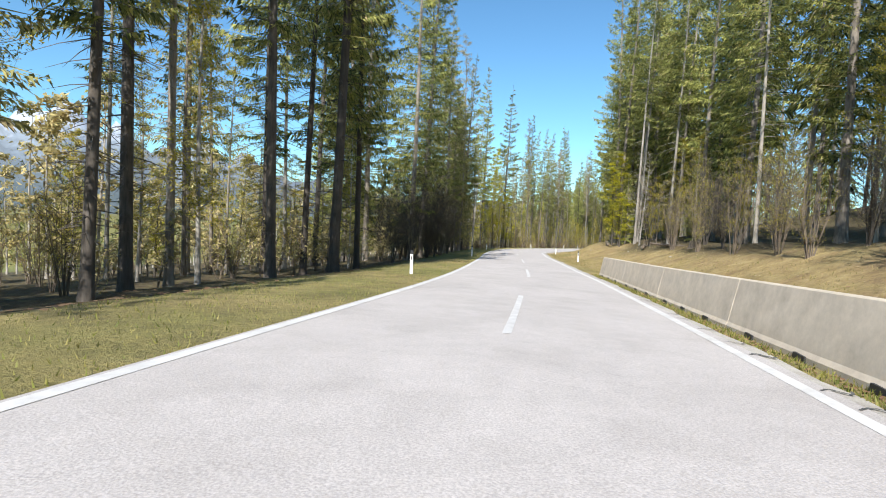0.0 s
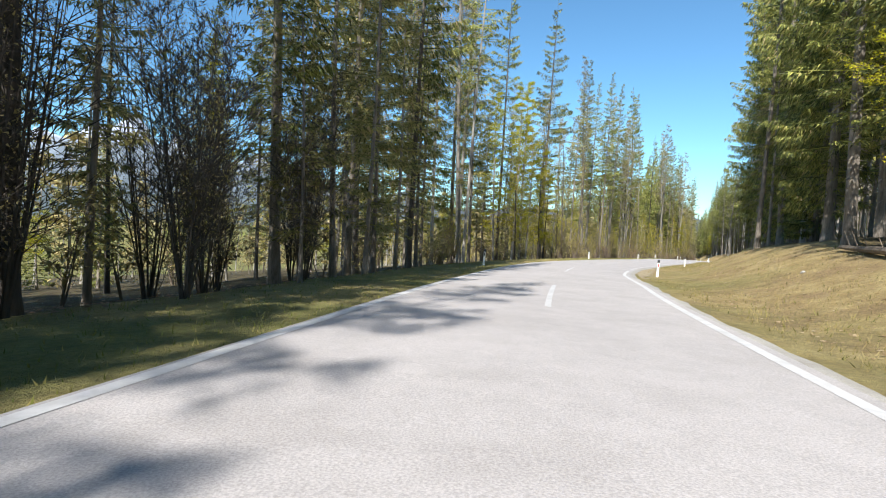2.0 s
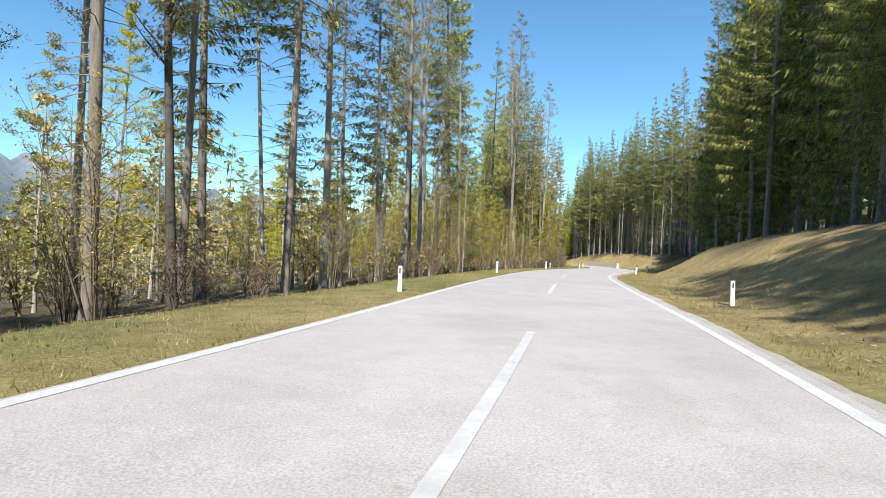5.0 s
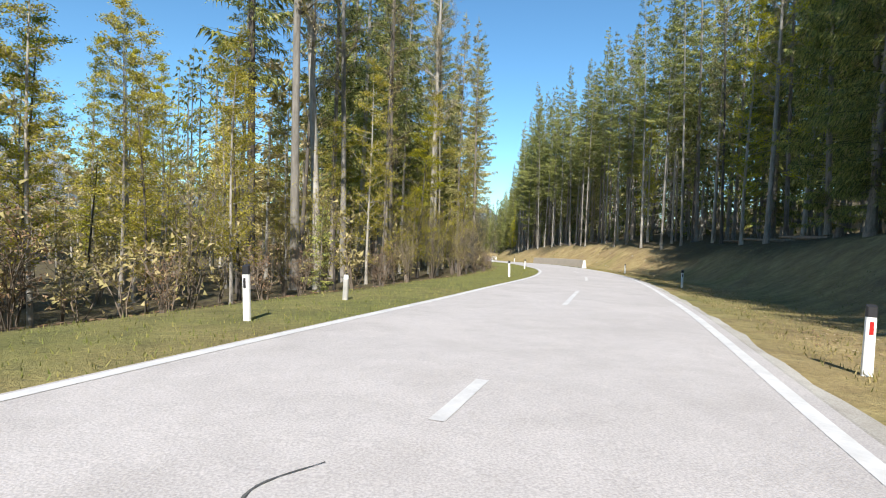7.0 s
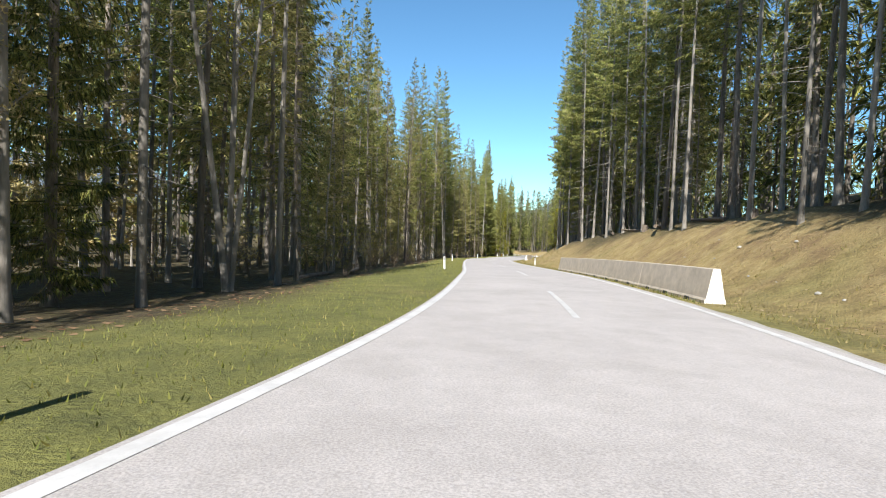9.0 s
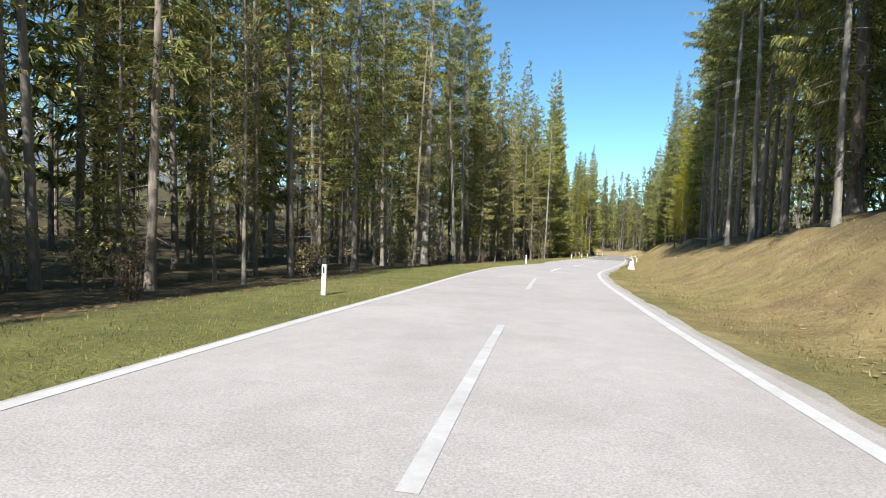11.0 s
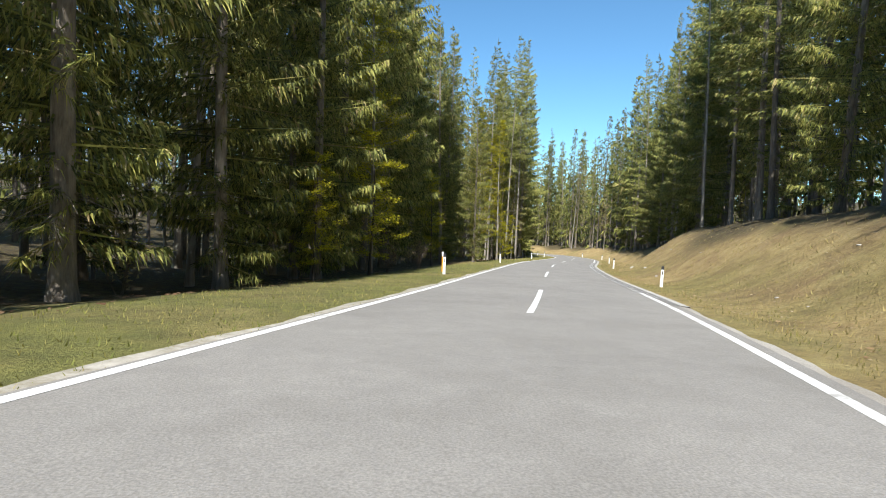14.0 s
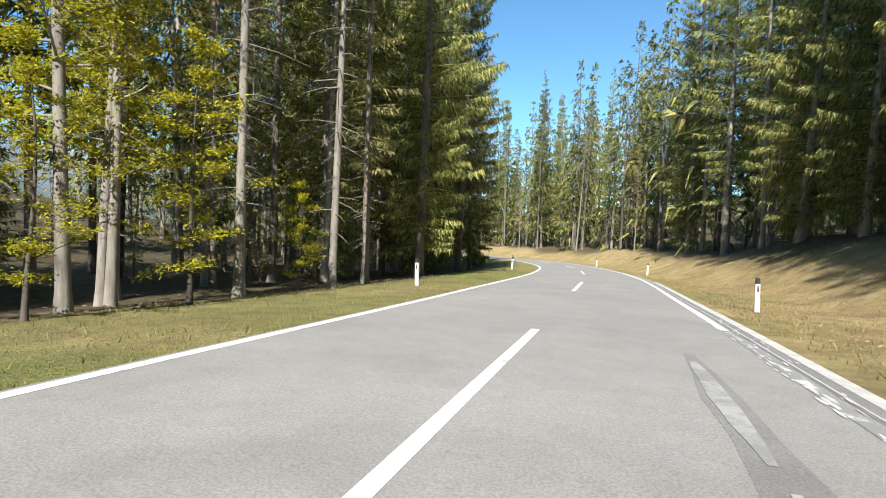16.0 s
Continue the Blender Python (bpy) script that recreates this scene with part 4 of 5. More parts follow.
grow(["tall", "slim", "bare"], (298, 346), (-15, -9.8), 2.9, 22, scale=(0.85, 1.05))
grow(["tall", "full", "slim"], (346, 410), (-15, -9.6), 2.9, 24, scale=(0.85, 1.08))
grow(["tall", "full", "slim"], (408, 450), (-13, -8.4), 2.8, 16)
grow(["back", "back", "back", "bare"], (200, 450), (-22, -14), 3.0, 90)
grow(["beech"], (250, 345), (-12, -8.6), 8, 9, scale=(0.5, 0.9))
grow(["slim", "young"], (215, 440), (-10, -8.2), 6, 14, scale=(0.5, 0.9))
grow(["bare", "bare", "slim"], (448, 520), (-15, -8.5), 2.8, 22, scale=(0.9, 1.1))
grow(["bare", "bare", "tall"], (450, 520), (10, 15), 3.2, 14, scale=(0.8, 1.05))
grow(["slim", "young", "back"], (398, 450), (-24, -10), 2.3, 32, scale=(0.5, 0.95))
grow(["slim", "young", "slim"], (240, 400), (-21, -10), 2.6, 44, scale=(0.4, 0.8))
grow(["slim", "young"], (210, 450), (12.5, 19), 3.0, 36, scale=(0.35, 0.7))
grow(["bush"], (185, 300), (-9.5, -8.0), 3, 18, scale=(0.4, 0.8))


# ---- far wood ----
def joined(meshes):
    """Vertices, faces and material numbers of a trunk and crown as one."""
    vs, fs, mi, k = [], [], [], 0
    for m, me in enumerate(meshes):
        co = np.empty(len(me.vertices) * 3)
        me.vertices.foreach_get("co", co)
        vs.append(co.reshape(-1, 3))
        fs += [tuple(v + k for v in p.vertices) for p in me.polygons]
        mi += [m] * len(me.polygons)
        k += len(me.vertices)
    return np.vstack(vs), fs, mi


def far_wood(name, models, mats, patches, label, seed):
    """The rest of a wood, too many trees to count, as one mesh. A patch: across from, to, along from, to, number."""
    rng = np.random.default_rng(seed)
    data = [joined(m) for m in models]
    V, F, I, n = [], [], [], 0
    for lo, hi, a, b, count in patches:
        for s, d in zip(rng.uniform(a, b, count), rng.uniform(lo, hi, count)):
            vs, fs, mi = data[rng.integers(len(data))]
            a0, sc = rng.uniform(0, 6.283), rng.uniform(0.8, 1.12)
            r = np.array([[math.cos(a0), -math.sin(a0), 0], [math.sin(a0), math.cos(a0), 0], [0, 0, 1]])
            V.append(vs @ r.T * sc + spot(s, d))
            F += [tuple(v + n for v in f) for f in fs]
            I += mi
            n += len(vs)
    tagged(new(name, mesh_of(name, np.vstack(V), F, mats, I)), label, "forest", kind="stuff")


far_wood("far_wood", [spruce_meshes(91, 31, 5, 3.4, 0.8, 3.2, 0.19, M_SPRUCE_BARK, 0, 2.6), spruce_meshes(92, 28, 7.5, 3.0, 0.8, 3.2, 0.16, M_SPRUCE_BARK, 0, 2.6)], [M_SPRUCE_BARK, M_NEEDLES],
         ((15, 34, 140, 235, 50), (20, 34, -60, 560, 170), (-34, -21, 240, 560, 150), (11, 20, 450, 560, 40), (-20, -9, 450, 560, 30), (11, 20, -60, -8, 18), (-20, -9, -60, -5, 14)),
         "deep spruce wood behind the first trees", 5)
far_wood("dense_wood", [spruce_meshes(93, 30, 0.8, 4.2, 1.2, 2.2, 0.2, M_SPRUCE_BARK, 0, 3.6), spruce_meshes(94, 20, 0.4, 3.6, 1.1, 2.2, 0.17, M_SPRUCE_BARK, 0, 3.6)], [M_SPRUCE_BARK, M_NEEDLES],
         ((32, 56, -60, 560, 170), (20, 33, 220, 470, 120), (10.5, 20, 448, 560, 40), (-20, -8.5, 452, 560, 34), (-58, -32, 236, 560, 150), (18, 34, 470, 560, 40), (-32, -14, 470, 560, 40), (-7, 10, 562, 600, 40)),
         "dense dark spruce thicket closing the wood", 7)
far_wood("far_thicket", [leafy_meshes(95, 12, 1.5, 3.2, 10, 560, 0.38, 0.10, M_PALE_BARK, M_OLIVE, 0.15, 1, 0), leafy_meshes(96, 9, 0.8, 3.0, 10, 560, 0.36, 0.08, M_DARK_BARK, M_FRESH, 0.3, 1, 0)],
         [M_PALE_BARK, M_OLIVE], ((-74, -22, -50, 196, 270), (-74, -18, 190, 252, 100)), "young broad-leaved thicket sloping down to the valley", 6)
def hill_wood():
    """Woods on the slopes far from the road."""
    rng = np.random.default_rng(12)
    data = [joined(spruce_meshes(99, 27, 1, 4.6, 2.6, 0.8, 0.2, M_SPRUCE_BARK, 0, 6.0)), joined(spruce_meshes(100, 20, 1, 4.2, 2.4, 0.8, 0.2, M_SPRUCE_BARK, 0, 6.0))]
    x, y = rng.uniform(-330, 420, 9000), rng.uniform(-140, 700, 9000)
    d, z = far_land(x, y)
    keep = np.flatnonzero(((d > 63) & (d < 190)) | ((d < -76) & (d > -240)))[:420]
    V, F, I, n = [], [], [], 0
    for q in keep:
        vs, fs, mi = data[rng.integers(2)]
        a0, sc = rng.uniform(0, 6.283), rng.uniform(0.7, 1.1)
        r = np.array([[math.cos(a0), -math.sin(a0), 0], [math.sin(a0), math.cos(a0), 0], [0, 0, 1]])
        V.append(vs @ r.T * sc + np.array([x[q], y[q], z[q] + (0.8 if abs(d[q]) < 76 else 0)]))
        F += [tuple(v + n for v in f) for f in fs]
        I += mi
        n += len(vs)
    tagged(new("hill_wood", mesh_of("hill_wood", np.vstack(V), F, [M_SPRUCE_BARK, M_NEEDLES], I)), "spruce woods on the far slopes", "forest", kind="stuff")


hill_wood()
far_wood("undergrowth", [leafy_meshes(97, 3.2, 0.3, 1.3, 5, 190, 0.15, 0.02, M_TWIG, M_OLIVE, 0.0, 4, 0), leafy_meshes(98, 2.0, 0.2, 1.1, 4, 180, 0.13, 0.016, M_TWIG, M_OLIVE, 0.05, 4, 0)], [M_TWIG, M_OLIVE],
         ((-34, -9, -10, 215, 220), (-13, -7.6, 20, 206, 130), (-16, -9.4, 205, 440, 60)), "low twiggy undergrowth with olive buds", 8)


# ---- mountains ----
def mountains():
    """A snowy range beyond the valley."""
    az = np.radians(np.linspace(-75, 60, 136))
    rows = []
    for k, (dist, share) in enumerate(((2600, 0.0), (2900, 0.18), (3200, 0.42), (3500, 0.72), (3750, 1.0), (4100, 0.7))):
        deg = np.degrees(az)
        crest = np.interp(deg, (-30, -12, 60), (1, 0.55, 0.5)) * (330 + 190 * np.exp(-((deg + 38) / 12) ** 2) + 110 * np.exp(-((deg + 17) / 7) ** 2) + 60 * np.sin(deg * 0.45) + 35 * np.sin(deg * 1.13 + 1) + 18 * np.sin(deg * 2.9))
        z = -60 + crest * share * (1 + 0.10 * np.sin(deg * 1.7 + k * 2.1)) + (5 * np.sin(deg * 2.3 + k) if 0 < share else 0)
        rows.append(np.stack([60 + dist * np.sin(az), 180 + dist * np.cos(az), z], -1))
    n = len(az)
    verts = np.vstack(rows)
    faces = [(k * n + i, k * n + i + 1, (k + 1) * n + i + 1, (k + 1) * n + i) for k in range(len(rows) - 1) for i in range(n - 1)]
    m, nt, b, v = surface("hazed_rock_and_snow", 0.95, world_coords=True)
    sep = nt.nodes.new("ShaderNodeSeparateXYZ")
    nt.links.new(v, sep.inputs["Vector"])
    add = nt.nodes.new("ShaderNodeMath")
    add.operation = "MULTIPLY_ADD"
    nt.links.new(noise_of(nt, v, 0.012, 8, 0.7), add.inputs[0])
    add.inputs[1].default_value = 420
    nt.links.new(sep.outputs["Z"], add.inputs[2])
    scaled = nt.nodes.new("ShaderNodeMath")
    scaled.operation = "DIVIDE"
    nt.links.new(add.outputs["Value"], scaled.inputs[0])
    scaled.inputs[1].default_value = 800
    # blue-grey stops put the haze of distance into the rock and snow colour
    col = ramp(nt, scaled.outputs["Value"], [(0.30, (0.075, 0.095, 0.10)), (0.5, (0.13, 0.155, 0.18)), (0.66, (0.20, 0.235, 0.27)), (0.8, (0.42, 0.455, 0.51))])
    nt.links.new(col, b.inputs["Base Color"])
    tagged(new("mountain_range", mesh_of("mountain_range", verts, faces, [m], smooth_faces=True)), "mountain range with snow on its crest, blue distance haze put into its colour", "mountains", kind="structure")


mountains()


# ---- marker posts ----
def box(bm, x0, x1, y0, y1, z0, z1, taper=0.0):
    v = [bm.verts.new(p) for p in ((x0, y0, z0), (x1, y0, z0), (x1, y1, z0), (x0, y1, z0), (x0 + taper, y0 + taper, z1), (x1 - taper, y0 + taper, z1), (x1 - taper, y1 - taper, z1), (x0 + taper, y1 - taper, z1))]
    for f in ((3, 2, 1, 0), (4, 5, 6, 7), (0, 1, 5, 4), (1, 2, 6, 5), (2, 3, 7, 6), (3, 0, 4, 7)):
        bm.faces.new([v[i] for i in f])


def rounded_prism(bm, w, t, z0, z1, top_w=None, slant=0.0):
    """A post with a flattened oval section."""
    top_w = top_w or w
    rings = []
    for z, ww in ((z0, w), (z1, top_w)):
        ring = []
        for k in range(12):
            a = 2 * math.pi * k / 12
            c, s = math.cos(a), math.sin(a)
            x = math.copysign(abs(c) ** 0.5, c) * ww / 2
            y = math.copysign(abs(s) ** 0.7, s) * t / 2
            ring.append(bm.verts.new((x, y, z + (slant * y if z == z1 else 0))))
        rings.append(ring)
    for k in range(12):
        bm.faces.new((rings[0][k], rings[0][(k + 1) % 12], rings[1][(k + 1) % 12], rings[1][k]))
    bm.faces.new(rings[1])
    bm.faces.new(rings[0][::-1])


def marker_post(red):
    root = new("marker_post")
    root.empty_display_size = 0.2
    bm = bmesh.new()
    rounded_prism(bm, 0.135, 0.085, -0.25, 0.76, 0.12)
    post = part("post", bm, M_POST, root)
    bm = bmesh.new()
    rounded_prism(bm, 0.124, 0.09, 0.758, 0.90, 0.115, 0.35)
    part("cap", bm, M_BLACK, root, "black cap")
    bm = bmesh.new()
    box(bm, -0.022, 0.022, -0.054, -0.038, 0.54, 0.70, 0.003)
    part("reflector", bm, M_RED if red else M_BLACK, post, "red reflector" if red else "dark reflector")
    tagged(root, "white roadside marker post with black cap and " + ("red reflector" if red else "dark reflector"), "marker post", "marker posts")
    return root


POST = {True: marker_post(True), False: marker_post(False)}
USED = set()
TILT = random.Random(9)


def stand_post(s, d, red):
    p = spot(s, d)
    m = pose(float(p[0]), float(p[1]), float(p[2]), TILT.uniform(-2, 2), TILT.uniform(-2.5, 2.5), heading(s))
    if red in USED:
        copy_thing(POST[red], m)
    else:
        POST[red].matrix_basis = m
        USED.add(red)


for s, d in ((48, 5.2), (73.2, 4.7), (101.3, 4.9), (132.4, 5.5), (172.2, 4.38), (194.3, 4.8), (217, 5.1), (273, 4.5), (316.9, 4.75), (349.8, 4.6), (374.3, 4.9), (399.6, 5.0), (421.6, 4.9), (448.7, 5.0), (470, 5.0)):
    stand_post(s, d, s in (73.2, 172.2, 349.8))
for s, d in ((20.3, -4.4), (45.4, -3.95), (71.3, -4.3), (100, -4.1), (130, -4.1), (150, -4.2), (171.3, -4.4), (194.1, -4.2), (217, -4.3), (247.4, -4.3), (279.6, -4.6), (315.6, -4.1), (349.1, -4.5), (372.9, -4.4), (396.4, -4.6), (422.3, -5.0),
             (445.6, -5.0), (468, -5.0)):
    stand_post(s, d, False)


def short_post():
    # a roadside marker post; its grey body borrows the limestone material
    root = new("stone_post")
    bm = bmesh.new()
    rounded_prism(bm, 0.14, 0.11, -0.2, 0.50, 0.125)
    part("post", bm, M_ROCK, root)
    bm = bmesh.new()
    rounded_prism(bm, 0.13, 0.10, 0.497, 0.60, 0.10)
    part("cap", bm, M_POST, root, "whitish cap")
    p = spot(175.5, -4.9)
    root.matrix_basis = pose(*map(float, p), 0, 1, heading(175.5))
    tagged(root, "short grey marker post with whitish cap in the verge grass", "post")


short_post()


def snow_pole(s, d):
    root = new("snow_pole")
    bm = bmesh.new()
    bmesh.ops.create_cone(bm, cap_ends=True, segments=12, radius1=0.05, radius2=0.045, depth=0.95, matrix=Matrix.Translation((0, 0, 0.275)))
    part("pole", bm, M_ORANGE, root)
    bm = bmesh.new()
    bmesh.ops.create_cone(bm, cap_ends=True, segments=12, radius1=0.048, radius2=0.044, depth=0.22, matrix=Matrix.Translation((0, 0, 0.858)))
    part("sleeve", bm, M_POST, root, "white reflective sleeve")
    root.matrix_basis = pose(*map(float, spot(s, d)), 1, -1, heading(s))
    tagged(root, "orange snow marker pole with white top in the verge", "snow pole")


snow_pole(375.5, -5.0)


# ---- concrete barriers ----
PROFILE = [(-0.29, -0.3), (-0.29, 0.05), (-0.25, 0.12), (-0.10, 0.93), (-0.08, 0.95), (0.08, 0.95), (0.10, 0.93), (0.25, 0.12), (0.29, 0.05), (0.29, -0.3)]


def barrier(a, b, offset, painted=True, hollow=0.5):
    """A row of concrete barrier elements; each one is a thing with its joint and black blocks for its shaded holes."""
    n = max(1, round((b - a) / 6.0))
    for i in range(n):
        s0, s1 = a + (b - a) * i / n + 0.015, a + (b - a) * (i + 1) / n - 0.015
        verts, m = [], 5
        for k in range(m + 1):
            s = s0 + (s1 - s0) * k / m
            for x, z in PROFILE:
                q = on_road(s, np.interp(s, [o[0] for o in offset], [o[1] for o in offset]) + x)
                verts.append((q[0], q[1], q[2] - 0.03 + z))
        c = len(PROFILE)
        faces = [(k * c + j, k * c + j + 1, (k + 1) * c + j + 1, (k + 1) * c + j) for k in range(m) for j in range(c - 1)]
        faces += [tuple(range(c))[::-1], tuple(m * c + j for j in range(c))]
        first = painted and i == 0
        idx = [1 if first and j == len(faces) - 2 else 0 for j in range(len(faces))]
        ob = new("concrete_barrier", mesh_of("concrete_barrier", verts, faces, [M_CONCRETE, M_WHITEWASH], idx))
        tagged(ob, "weathered grey-brown concrete barrier element with flared foot" + (" and whitewashed end" if first else ""), "barrier", "concrete barriers")
        s = s0 + (s1 - s0) * hollow
        q = on_road(s, np.interp(s, [o[0] for o in offset], [o[1] for o in offset]) - 0.168)
        # a solid black block stands for the shade inside the lifting hole
        bm = bmesh.new()
        box(bm, -0.014, 0.014, -0.045, 0.045, 0.42, 0.66, 0.006)
        slot_shade = part("slot_shade", bm, M_BLACK, ob, "black block standing for the shade in the lifting hole")
        for u in (0.2, 0.5, 0.8):          # black blocks in place of the shade in the foot's drain openings
            sd = s0 + (s1 - s0) * u
            qd = on_road(sd, np.interp(sd, [o[0] for o in offset], [o[1] for o in offset]) - 0.272)
            bm = bmesh.new()
            box(bm, -0.05, 0.03, -0.17, 0.17, -0.06, 0.035, 0.008)
            drain = part("drain_shade", bm, M_BLACK, ob, "black block standing for the shade in a drain hole of the foot")
            drain.matrix_world = pose(float(qd[0]), float(qd[1]), float(qd[2]), 0, 0, heading(sd))
        slot_shade.matrix_world = pose(float(q[0]), float(q[1]), float(q[2]), 0, 10.5, heading(s))


barrier(-25, 29, ((-25, 4.15), (29, 4.15)), painted=False)
barrier(230.3, 256, ((230, 4.38), (243, 4.25), (256, 4.3)), hollow=0.982)
barrier(317.3, 335.4, ((317, 4.78), (326, 4.35), (336, 4.4)))


# ---- verge details ----
def scatter(name, count, s_range, d_range, size, mat, label, category, seed, shape, keep=None):
    """Many small pieces lying or growing on the ground, as one mesh. shape(rng, n, size): corner offsets (n, k, 3)."""
    rng = np.random.default_rng(seed)
    s = rng.uniform(*s_range, count)
    d = d_range[0] + (d_range[1] - d_range[0]) * rng.uniform(0, 1, count) ** 1.3
    if keep is not None:
        ok = keep(s, d)
        s, d = s[ok], d[ok]
    corners = shape(rng, len(s), size)
    k = corners.shape[1]
    verts = (spot(s, d)[:, None, :] + corners).reshape(-1, 3)
    faces = [tuple(range(i * k, i * k + k)) for i in range(len(s))]
    tagged(new(name, mesh_of(name, verts, faces, [mat])), label, category, kind="stuff")


def blades(rng, n, size):
    a = rng.uniform(0, 6.283, n)
    h = size * rng.uniform(0.4, 1.3, n)
    w = 0.006 + 0.10 * h
    lean = rng.normal(0, 0.45, (n, 2)) * h[:, None]
    out = np.zeros((n, 3, 3))
    out[:, 0] = np.stack([np.cos(a) * w, np.sin(a) * w, np.full(n, -0.02)], -1)
    out[:, 1] = -out[:, 0]
    out[:, 1, 2] = -0.02
    out[:, 2, :2] = lean
    out[:, 2, 2] = h
    return out


def flakes(rng, n, size):
    a = rng.uniform(0, 6.283, n)
    r = size * rng.uniform(0.5, 1.4, n)
    out = np.zeros((n, 4, 3))
    for k, (u, v) in enumerate(((-1, -0.5), (0.9, -0.6), (1.1, 0.5), (-0.8, 0.6))):
        out[:, k, 0] = (np.cos(a) * u - np.sin(a) * v) * r
        out[:, k, 1] = (np.sin(a) * u + np.cos(a) * v) * r
        out[:, k, 2] = 0.012 + rng.uniform(0, 0.5, n) * r
    return out


M_GREEN_BLADES = foliage_material("green_blades", [(0.0, (0.10, 0.12, 0.025)), (0.5, (0.20, 0.21, 0.05)), (1.0, (0.33, 0.28, 0.10))], 0.3)
clear = lambda s, d: ~((s > 70) & (s < 90) & (d > 0) & (d < 6.2))
scatter("dry_grass", 70000, (-6, 445), (4.05, 9.5), 0.075, M_BLADES, "short dry straw-coloured grass of the bank", "grass", 21, blades, clear)
scatter("verge_grass", 60000, (-6, 445), (-3.24, -7.6), 0.06, M_GREEN_BLADES, "short green and yellow verge grass", "grass", 22, blades)
scatter("bank_leaf_litter", 26000, (0, 440), (4.6, 12.5), 0.036, M_LITTER, "brown fallen leaves strewn over the bank", "leaves", 23, flakes)
scatter("bank_tufts", 34000, (-6, 445), (4.3, 11.0), 0.10, M_BLADES, "taller tufts of dry grass on the bank", "grass", 28, blades, lambda s, d: np.sin(s * 1.7 + 2 * np.sin(d * 1.9)) * np.sin(d * 2.6 + np.sin(s * 0.8)) > 0.25)
scatter("shoulder_litter", 700, (-4, 30), (3.2, 3.85), 0.045, M_RUST, "reddish leaves and twigs on the road shoulder", "leaves", 24, flakes)
scatter("wood_leaf_litter", 9000, (0, 440), (-7.0, -11), 0.06, M_RUST, "brown fallen leaves under the trees", "leaves", 25, flakes)
scatter("barrier_foot_grass", 5200, (-20, 29), (3.50, 3.88), 0.085, M_GREEN_BLADES, "grass tufts growing along the barrier foot", "grass", 26, blades)
scatter("barrier_foot_weeds", 2600, (230, 336), (3.75, 4.0), 0.10, M_GREEN_BLADES, "weeds growing along the barrier foot", "grass", 27, blades, lambda s, d: (s < 256) | (s > 317))


def patch_of(name, s_pts, d_of, lift, mat, label, category):
    """An irregular sheet over the ground between two offsets."""
    verts, cols = [], 7
    for s in s_pts:
        lo, hi = d_of(s)
        for k in range(cols):
            q = spot(s, lo + (hi - lo) * k / (cols - 1))
            verts.append((q[0], q[1], q[2] + lift))
    n = len(s_pts)
    faces = [(i * cols + j, i * cols + j + 1, (i + 1) * cols + j + 1, (i + 1) * cols + j) for i in range(n - 1) for j in range(cols - 1)]
    tagged(new(name, mesh_of(name, verts, faces, [mat])), label, category, kind="structure")


def dirt_material(name, stops):
    m, nt, b, v = surface(name, 0.95, world_coords=True)
    n = noise_of(nt, v, 3.2, 8, 0.75)
    nt.links.new(ramp(nt, n, stops), b.inputs["Base Color"])
    relief(nt, b, n, 0.35, 0.02)
    return m


M_DIRT = dirt_material("gravelly_dirt", [(0.32, (0.20, 0.15, 0.08)), (0.5, (0.33, 0.26, 0.15)), (0.66, (0.44, 0.38, 0.27))])
M_GRAVEL = dirt_material("pale_gravel", [(0.35, (0.25, 0.22, 0.15)), (0.55, (0.45, 0.42, 0.36)), (0.7, (0.60, 0.57, 0.51))])
patch_of("dirt_track", np.arange(70, 91, 0.3), lambda s: (3.75, 3.95 + 0.75 * smooth((s - 70) / 7) * smooth((91 - s) / 7) + 0.12 * math.sin(s * 1.9) + 0.10 * math.sin(s * 4.3) + 0.08 * math.sin(s * 9.1)), 0.012, M_DIRT, "brown gravelly track mouth beside the road", "track")
patch_of("gravel_strip", np.arange(320, 405, 0.7), lambda s: (-3.36 - 0.55 * smooth((s - 320) / 5) * smooth((352 - s) / 12) - 0.06 * math.sin(s * 1.3) - 0.04 * math.sin(s * 3.1) - 0.03, -3.17), 0.03, M_GRAVEL, "pale gravel strip along the road edge", "gravel")


def road_patch(s0, s1, d0, d1, mat, label, name="road_patch", lift=0.052):
    rng = random.Random(int(s0 * 10))
    k, verts = 9, []
    for i in range(k):
        s = s0 + (s1 - s0) * i / (k - 1)
        w = math.sin(math.pi * (i + 0.4) / (k - 0.2)) ** 0.5
        for d in ((d0 + d1) / 2 - (d1 - d0) / 2 * w * rng.uniform(0.7, 1.1), (d0 + d1) / 2 + (d1 - d0) / 2 * w * rng.uniform(0.7, 1.1)):
            q = on_road(s, d)
            verts.append((q[0], q[1], q[2] + lift))
    faces = [(2 * i, 2 * i + 1, 2 * i + 3, 2 * i + 2) for i in range(k - 1)]
    tagged(new(name, mesh_of(name, verts, faces, [mat])), label, "road patch", kind="structure")


M_GUTTER = plain("worn_gutter_concrete", (0.56, 0.54, 0.50), 0.9, 0.35, 3.0)
M_TAR = asphalt("dark_tar", (0.07, 0.07, 0.068), (0.12, 0.12, 0.115))
M_SCUFF = paint_material("pale_scuffed_asphalt", 0.44, (0.25, 0.242, 0.228), (0.37, 0.36, 0.34))
M_MENDED = asphalt("dark_mended_asphalt", (0.185, 0.18, 0.17), (0.26, 0.252, 0.24))
road_patch(403.8, 412.9, 1.86, 2.28, M_MENDED, "long dark mended spot in the grey asphalt", lift=0.032)
